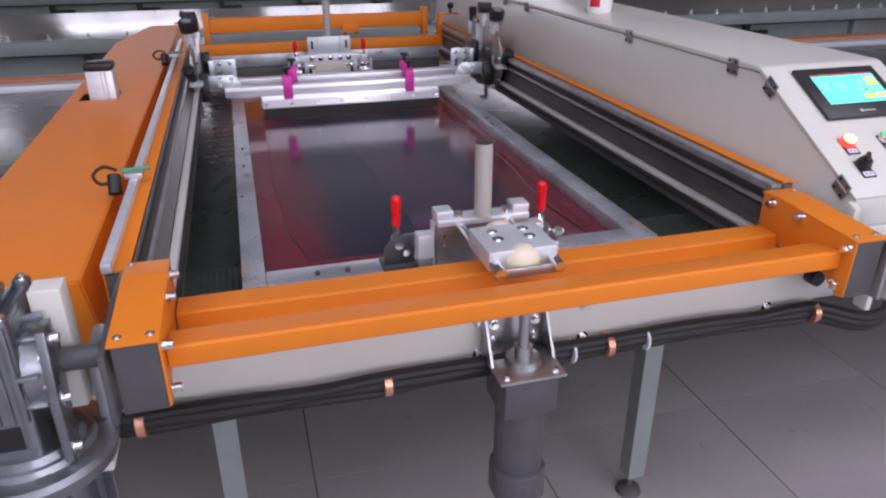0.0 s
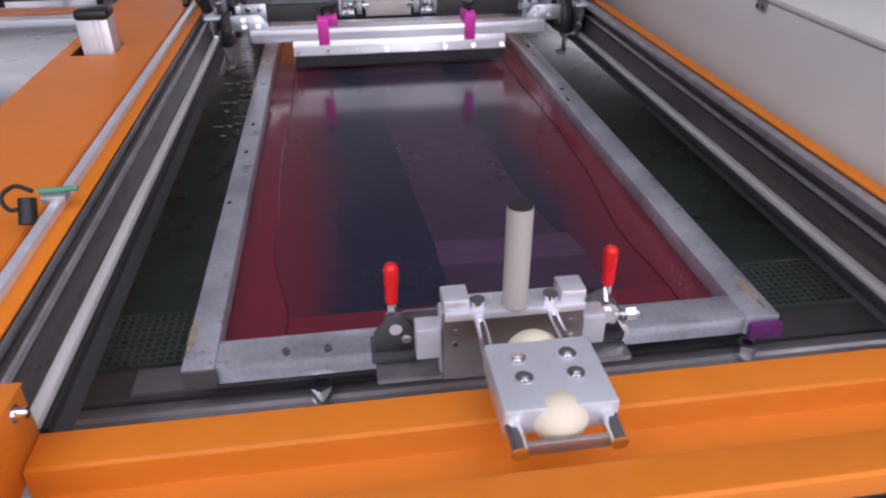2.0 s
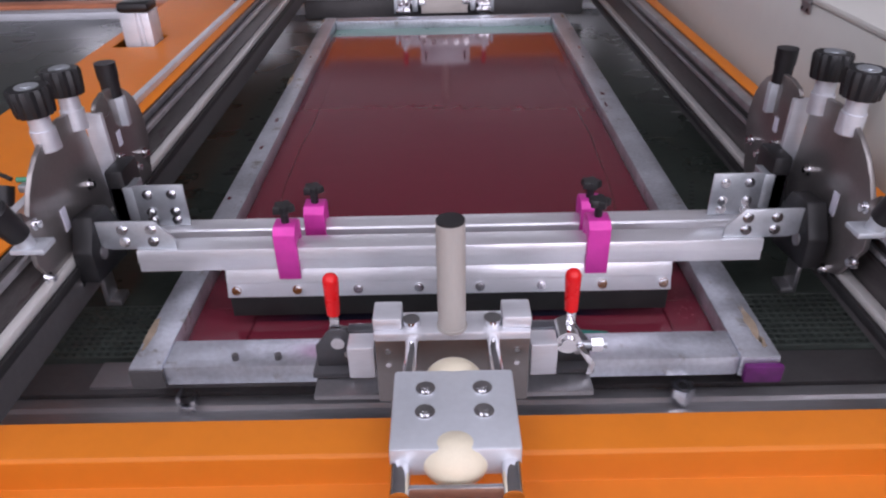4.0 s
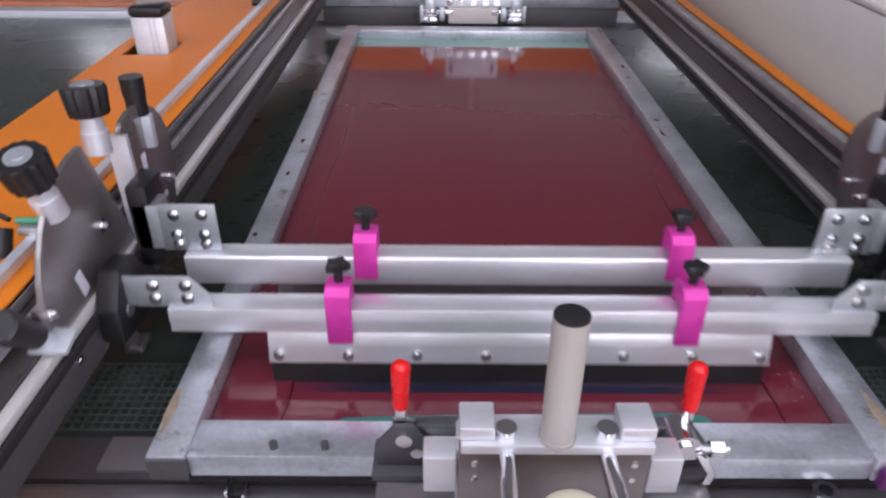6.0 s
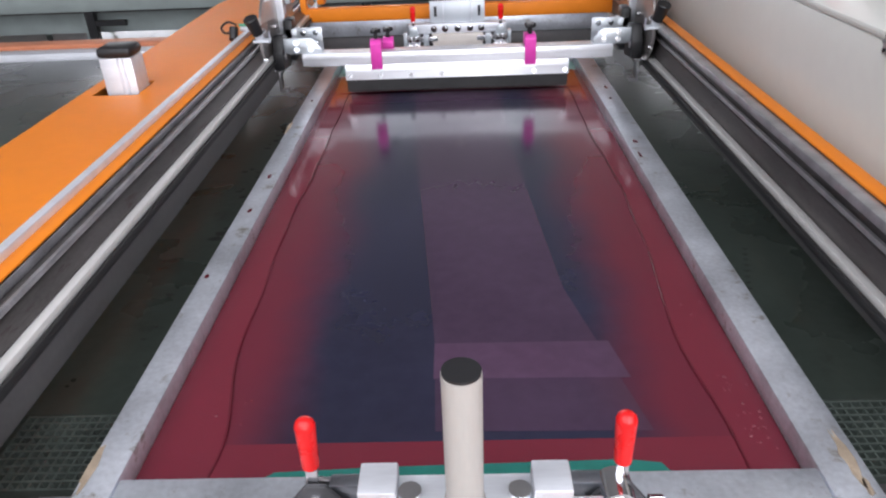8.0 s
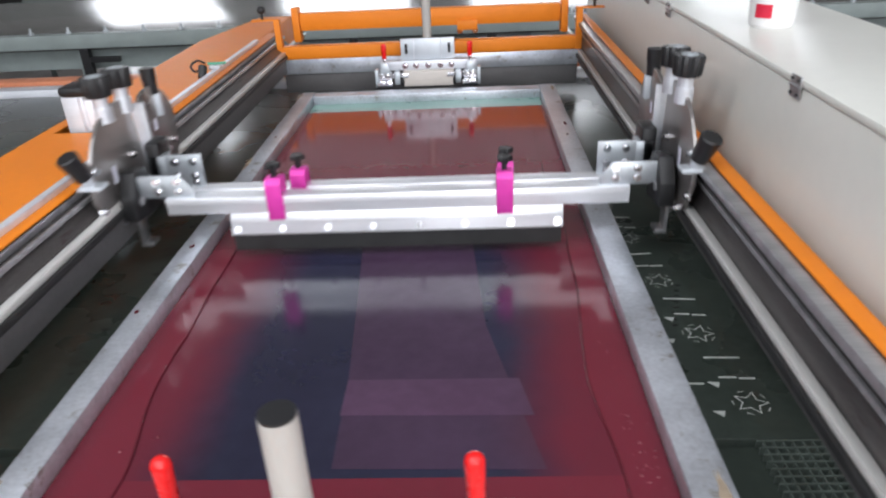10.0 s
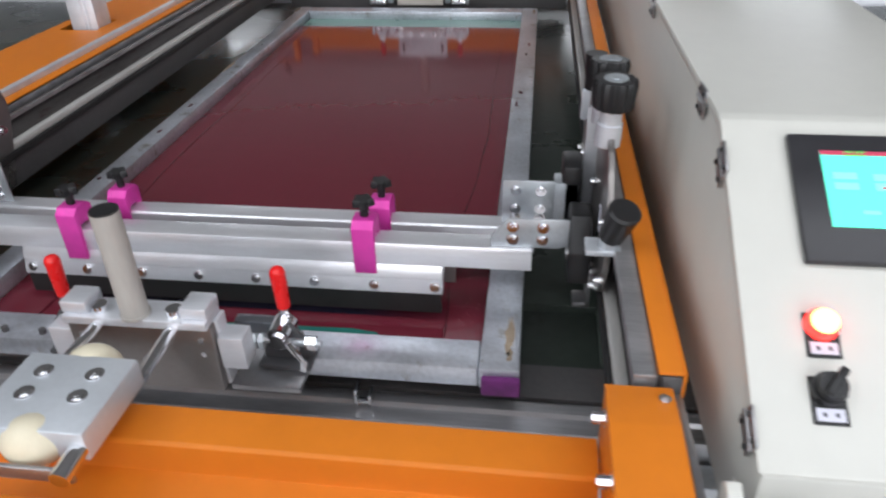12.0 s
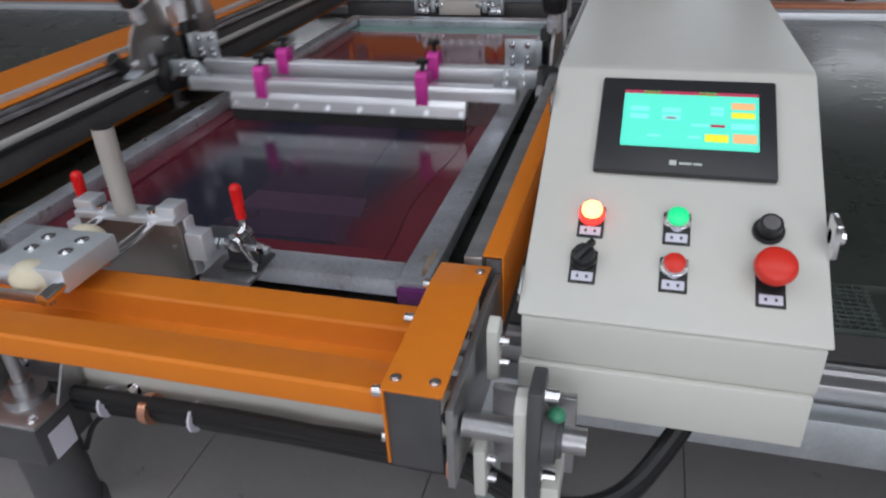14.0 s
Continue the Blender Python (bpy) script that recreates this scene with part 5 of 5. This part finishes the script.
PIV_Y, PIV_Z, SET = 0.070, 0.110, 0.038
cams = []
for s in (-1, 1):
    def X2(a, b):
        return tuple(sorted((s * a, s * b)))
    # angle brackets with bolts, one for each bar
    fbk = part("angle_bracket", box(box(B(), *X2(0.416, 0.496), 0.100, 0.104, 0.1175, 0.190, 0.001), *X2(0.494, 0.53), 0.100, 0.138, 0.120, 0.187, 0.001), ZINC, fl2, "zinc plated angle bracket")
    for a in (0.436, 0.474):
        for z in (0.128, 0.143, 0.174):
            part("bracket_bolt", screw(B(), (s * a, 0.100, z), (0, -1, 0), 0.0055, 0.006), CHROME, fbk)
    sbk = part("angle_bracket", prism(B(), [(s * 0.405, 0.1135), (s * 0.500, 0.1135), (s * 0.535, 0.125), (s * 0.535, 0.160), (s * 0.430, 0.160), (s * 0.405, 0.130)], "y", 0.001, 0.005, 0.0008), ZINC, sq, "zinc plated bracket plate")
    for a in (0.436, 0.478):
        for z in (0.127, 0.147):
            part("bracket_bolt", screw(B(), (s * a, 0.001, z), (0, -1, 0.2), 0.0055, 0.007), CHROME, sbk)
    part("swing_block", prism(B(), [(-0.030, 0.075), (0.070, 0.063), (0.080, 0.115), (0.050, 0.165), (0.0, 0.170), (-0.030, 0.125)], "x", *X2(0.515, 0.545), 0.004), BLACK, sq)
    part("pivot_pin", cyl(B(), (s * 0.512, 0.0, 0.11), (s * 0.5145, 0.0, 0.11), 0.010, seg=18), STEEL, sq)
    part("swing_block", box(B(), *X2(0.505, 0.535), 0.100, 0.165, 0.090, 0.215, 0.006), BLACK, fl2)
    # cam plates in the upright plane; the front one swings with the squeegee
    swing = new("swing_cam")
    swing.parent = car
    swing.location = (0, PIV_Y, PIV_Z)
    cams.append(swing)
    arc = [(-0.150 + 0.02, 0.165), (-0.125, 0.245)] + [(0.03 + 0.165 * math.cos(radians(a)), 0.150 + 0.165 * math.sin(radians(a))) for a in range(150, 60, -10)]
    pl1 = arc + [(0.115, 0.10), (0.085, 0.050), (0.0, 0.055), (-0.09, 0.10)]
    part("cam_plate", prism(B(), [(y + SET - PIV_Y, z - PIV_Z) for y, z in pl1], "x", *X2(0.555, 0.563), 0.0015), PLATE, swing, "grey anodised cam plate with a curved rim")
    arc2 = [(0.13, 0.06), (0.115, 0.295)] + [(0.165 + 0.115 * math.cos(radians(a)), 0.205 + 0.105 * math.sin(radians(a))) for a in range(110, -40, -15)]
    part("cam_plate", prism(B(), [(y + SET, z) for y, z in arc2 + [(0.23, 0.06)]], "x", *X2(0.545, 0.553), 0.0015), PLATE, car, "grey anodised cam plate with a curved rim")
    part("rim_strip", prism(B(), [(y + SET, z) for y, z in ((0.118, 0.10), (0.128, 0.10), (0.122, 0.29), (0.112, 0.29))], "x", *X2(0.538, 0.566), 0.001), ALU, car)
    part("scale_label", box(B(), *X2(0.5535, 0.5548), -0.045 + SET - PIV_Y, -0.030 + SET - PIV_Y, 0.17 - PIV_Z, 0.205 - PIV_Z), PAPER, swing)
    part("scale_label", box(B(), *X2(0.5440, 0.5448), 0.16 + SET, 0.175 + SET, 0.215, 0.24), PAPER, car)
    # knobs on the rim
    for (y, z, ty, tz, h, r, base) in ((0.022 - PIV_Y, 0.308 - PIV_Z, 0.02, 1, 0.038, 0.028, swing), (0.108, 0.304, 0.10, 1, 0.038, 0.027, car)):
        d = Vector((s * 0.03, ty - 0.05, 1)).normalized()
        p = Vector((s * 0.556, y, z - 0.02))
        k = part("knob_stem", cyl(cyl(B(), p, p + d * 0.030, 0.017, seg=24), p + d * 0.030, p + d * 0.052, 0.0145, seg=24), ALU, base)
        bm = ribbed(B(), p + d * 0.052, d, h, r * 0.92, r * 1.05, 14, 0.10)
        part("ribbed_knob", bm, BLACK, k, "black ribbed adjusting knob")
        part("knob_insert", cyl(cyl(B(), p + d * (0.052 + h), p + d * (0.053 + h), r * 0.55, seg=20), p + d * (0.053 + h), p + d * (0.054 + h), r * 0.25, seg=12), ZINC, k)
    part("knob_fork", box(B(), *X2(0.532, 0.568), 0.225, 0.240, 0.240, 0.290, 0.002), ALU_CLEAN, car)
    part("tall_knob", cyl(cyl(B(), (s * 0.55, 0.234, 0.290), (s * 0.55, 0.234, 0.320), 0.0145, 0.0150, 24), (s * 0.55, 0.234, 0.320), (s * 0.55, 0.234, 0.346), 0.0162, 0.0168, 24), BLACK, car, "tall black knob")
    lk = part("lever_bracket", box(B(), *X2(0.555, 0.60), -0.140, -0.105, 0.185, 0.193, 0.002), ALU_CLEAN, swing)
    lk.location = (-s * 0.026, SET - PIV_Y - 0.01, -PIV_Z + 0.01)
    part("lever_post", cyl(B(), (s * 0.582, -0.125, 0.190), (s * 0.586, -0.132, 0.215), 0.012, seg=20), ALU_CLEAN, lk)
    part("side_knob", cyl(cyl(B(), (s * 0.585, -0.130, 0.21), (s * 0.595, -0.150, 0.255), 0.0155, 0.020, 24), (s * 0.595, -0.150, 0.255), (s * 0.5955, -0.151, 0.2575), 0.020, 0.017, 24), BLACK, lk, "black adjusting knob")
    for y, z in ((-0.11, 0.22), (-0.12, 0.14), (-0.06, 0.09), (0.0, 0.075), (0.05, 0.2), (0.15, 0.2), (0.20, 0.16), (0.24, 0.17)):
        front = y < 0.1
        part("plate_bolt", screw(B(), (s * 0.5535, y + SET - PIV_Y, z - PIV_Z) if front else (s * 0.5435, y + SET, z), (-s, 0, 0), 0.0058, 0.008), CHROME, swing if front else car)
    part("runner_block", box(B(), *X2(0.550, 0.590), 0.02, 0.24, 0.100, 0.120, 0.003), DARK_STEEL, car)
    part("lower_hook", box(box(B(), *X2(0.548, 0.556), 0.033, 0.068, 0.01, 0.075, 0.002), *X2(0.53, 0.556), 0.033, 0.068, 0.008, 0.018, 0.002), STEEL, car)

# ---------------------------------------------------------------- marks and floor tiles
def star_mesh():
    """A thin five-pointed star outline with short rays."""
    bm = B()
    outer = [((0.027 if k % 2 == 0 else 0.0130) * math.cos(math.pi * k / 5), (0.027 if k % 2 == 0 else 0.0130) * math.sin(math.pi * k / 5)) for k in range(10)]
    lo = [bm.verts.new((x, y, 0.0006)) for x, y in outer]
    hi = [bm.verts.new((x * 0.87, y * 0.87, 0.0006)) for x, y in outer]
    for k in range(10):
        bm.faces.new((lo[k], lo[(k + 1) % 10], hi[(k + 1) % 10], hi[k]))
    for k in range(5):
        a = 2 * math.pi * k / 5 + math.pi / 5
        c, s = math.cos(a), math.sin(a)
        bm.faces.new([bm.verts.new((c * q - s * w, s * q + c * w, 0.0006)) for q, w in ((0.026, -0.005), (0.0272, -0.005), (0.0272, 0.005), (0.026, 0.005))])
    return bm


rnd = random.Random(7)
motifs = []


def print_motif(k, x, slant):
    """One motif of the fresh print that the table belt carries out from under the screen."""
    y = 0.266 + 0.187 * k
    lean = slant * k
    t = thing("printed_motif", x + lean, y, TABLE_Z + 0.0006, "fine white printed star outline with dashes on the green belt", "marks", "printed motifs")
    part("star_outline", star_mesh(), MARK_INK, t, smooth=False)
    for x0, x1, dy in ((-0.041, 0.016, 0.115), (-0.031, -0.004, 0.062), (0.0, 0.024, 0.060), (-0.085, -0.058, 0.045)):
        part("dash", box(B(), x0, x1, dy - 0.0018, dy + 0.0018, 0.0, 0.0006), MARK_INK, t, smooth=False)
    for x0, dy in ((-0.042, 0.044), (-0.052, -0.025)):
        part("arrow", prism(B(), [(x0 - 0.009, dy + 0.005), (x0 + 0.009, dy + 0.005), (x0 + 0.004, dy - 0.008)], "z", 0.0, 0.0006), MARK_INK, t, smooth=False)
    motifs.append((t, x + lean, y, rnd.uniform(-7, 7)))


for k in range(9):
    print_motif(k, 0.78 - STEP, -0.024)
for k in range(4, 9):
    print_motif(k, -0.030, -0.010)


def ink_splash(x, y, r, seed):
    rr = random.Random(seed)
    t = tagged(part("dried_ink_spot", prism(B(), [(x + r * (1 + rr.uniform(-0.4, 0.4)) * math.cos(a) * 1.6, y + r * (1 + rr.uniform(-0.4, 0.4)) * math.sin(a)) for a in [2 * math.pi * k / 11 for k in range(11)]], "z", TABLE_Z + 0.0003, TABLE_Z + 0.0008), RUBBER, None, "", False), "small dark dried ink spot on the green table", "ink spot", "dried ink spots")


for k in range(26):
    ink_splash(rnd.uniform(-0.145, -0.065), rnd.uniform(0.22, 1.5), rnd.uniform(0.0025, 0.006), k)
for k in range(6):
    ink_splash(-0.115 + k * 0.009, 0.72 + k * 0.022, 0.008, 50 + k)
for k in range(8):
    ink_splash(0.91 + k * 0.006, 0.48 + k * 0.02, 0.0035, 70 + k)

PITCH, TX0, TY0 = 0.65, 0.72, 0.30
tile_bm = B()
box(tile_bm, 0.0018, PITCH - 0.0018, 0.0018, PITCH - 0.0018, -0.012, 0.0, 0.0004)
tile_me = bpy.data.meshes.new("floor_tile")
tile_bm.to_mesh(tile_me)
tile_bm.free()
tile_me.materials.append(TILE)
rest = B()
for i in range(-14, 14):
    for j in range(-8, 20):
        x, y = TX0 + i * PITCH, TY0 + j * PITCH
        if -2.6 < x < 3.4 and -1.8 < y < 3.4:
            ob = new("floor_tile", tile_me)
            ob.parent = fl
            ob.location = (x, y, 0)
        elif -9 < x < 9.3 and -5 < y < 13.3:
            box(rest, x + 0.002, x + PITCH - 0.002, y + 0.002, y + PITCH - 0.002, -0.0055, 0.0)
tagged(part("far_tiles", rest, TILE, fl, smooth=False), "distant floor tiles", kind="stuff")


# ---------------------------------------------------------------- motion
CYCLE = 7.33
# place of the squeegee bar over one cycle: the end of the printing stroke, the rest, the flood stroke, the rest, the next printing stroke
STROKE = [(0.0, 1.355), (0.12, 1.46), (0.25, 1.525), (0.42, 1.555), (1.72, 1.555), (1.86, 1.515), (2.0, 1.395), (2.17, 1.219), (2.42, 0.97), (2.67, 0.718), (2.92, 0.43), (3.05, 0.27), (3.17, 0.152), (3.29, 0.100), (3.42, 0.086), (5.72, 0.087), (5.86, 0.094), (6.0, 0.117), (6.17, 0.250), (6.34, 0.375), (6.5, 0.517), (6.67, 0.722), (6.84, 0.885), (7.0, 1.043), (7.17, 1.205)]
# how far the squeegee is let down and the flood bar lifted, over one cycle
LOWERED = [(0.0, 0.7), (0.3, 0.0), (5.62, 0.0), (5.95, 1.0), (7.15, 1.0)]


def over_cycles(rows):
    """Repeats the rows of one cycle over the whole clip."""
    out = [(c * CYCLE + t, v) for c in (0, 1) for t, v in rows if c * CYCLE + t < 13.95]
    return out + [(14.0, 0.724 if rows is STROKE else 1.0)]


PULL = [(0.0, 0.0), (0.15, 0.05), (0.25, 0.11), (0.35, 0.14), (0.45, 0.164), (0.55, 0.188), (0.65, 0.209), (0.75, 0.23), (0.95, 0.30), (1.25, 0.57), (1.55, 0.94), (1.85, 1.17), (2.05, STEP)]
BELT = [(0.0, 0.0)] + [(2.12 + t, x) for t, x in PULL] + [(9.45 + t, STEP + x) for t, x in PULL] + [(14.0, 2 * STEP)]


def motions():
    rows = over_cycles(STROKE)
    walk(car, [(t, pose(CX + 0.0025, y, MESH_Z)) for t, y in rows])
    # the squeegee is down on the way back, the flood bar on the way forth
    state = over_cycles(LOWERED)
    walk(sq, [(t, pose(0, 0, 0.020 * (1 - v))) for t, v in state])
    walk(fl2, [(t, pose(0, 0, 0.022 * v)) for t, v in state])
    for ob in cams:
        walk(ob, [(t, pose(0, PIV_Y, PIV_Z, 17 * v)) for t, v in state])
    # the belt carries the print out from under the screen
    for ob, x0, y, turn in motifs:
        walk(ob, [(t, pose(x0 + x, y, TABLE_Z + 0.0006, 0, 0, turn)) for t, x in BELT])
    walk(lat, [(t, pose(x, 0, 0)) for t, x in BELT])
    for ob, x0 in stops:
        walk(ob, [(t, pose(x0 + x, -0.06, TABLE_Z - 0.006)) for t, x in BELT])
    for ob, y0, z in ink_strips:
        walk(ob, [(t, pose(CX, max(y0, y + 0.03), z)) for t, y in rows])


motions()
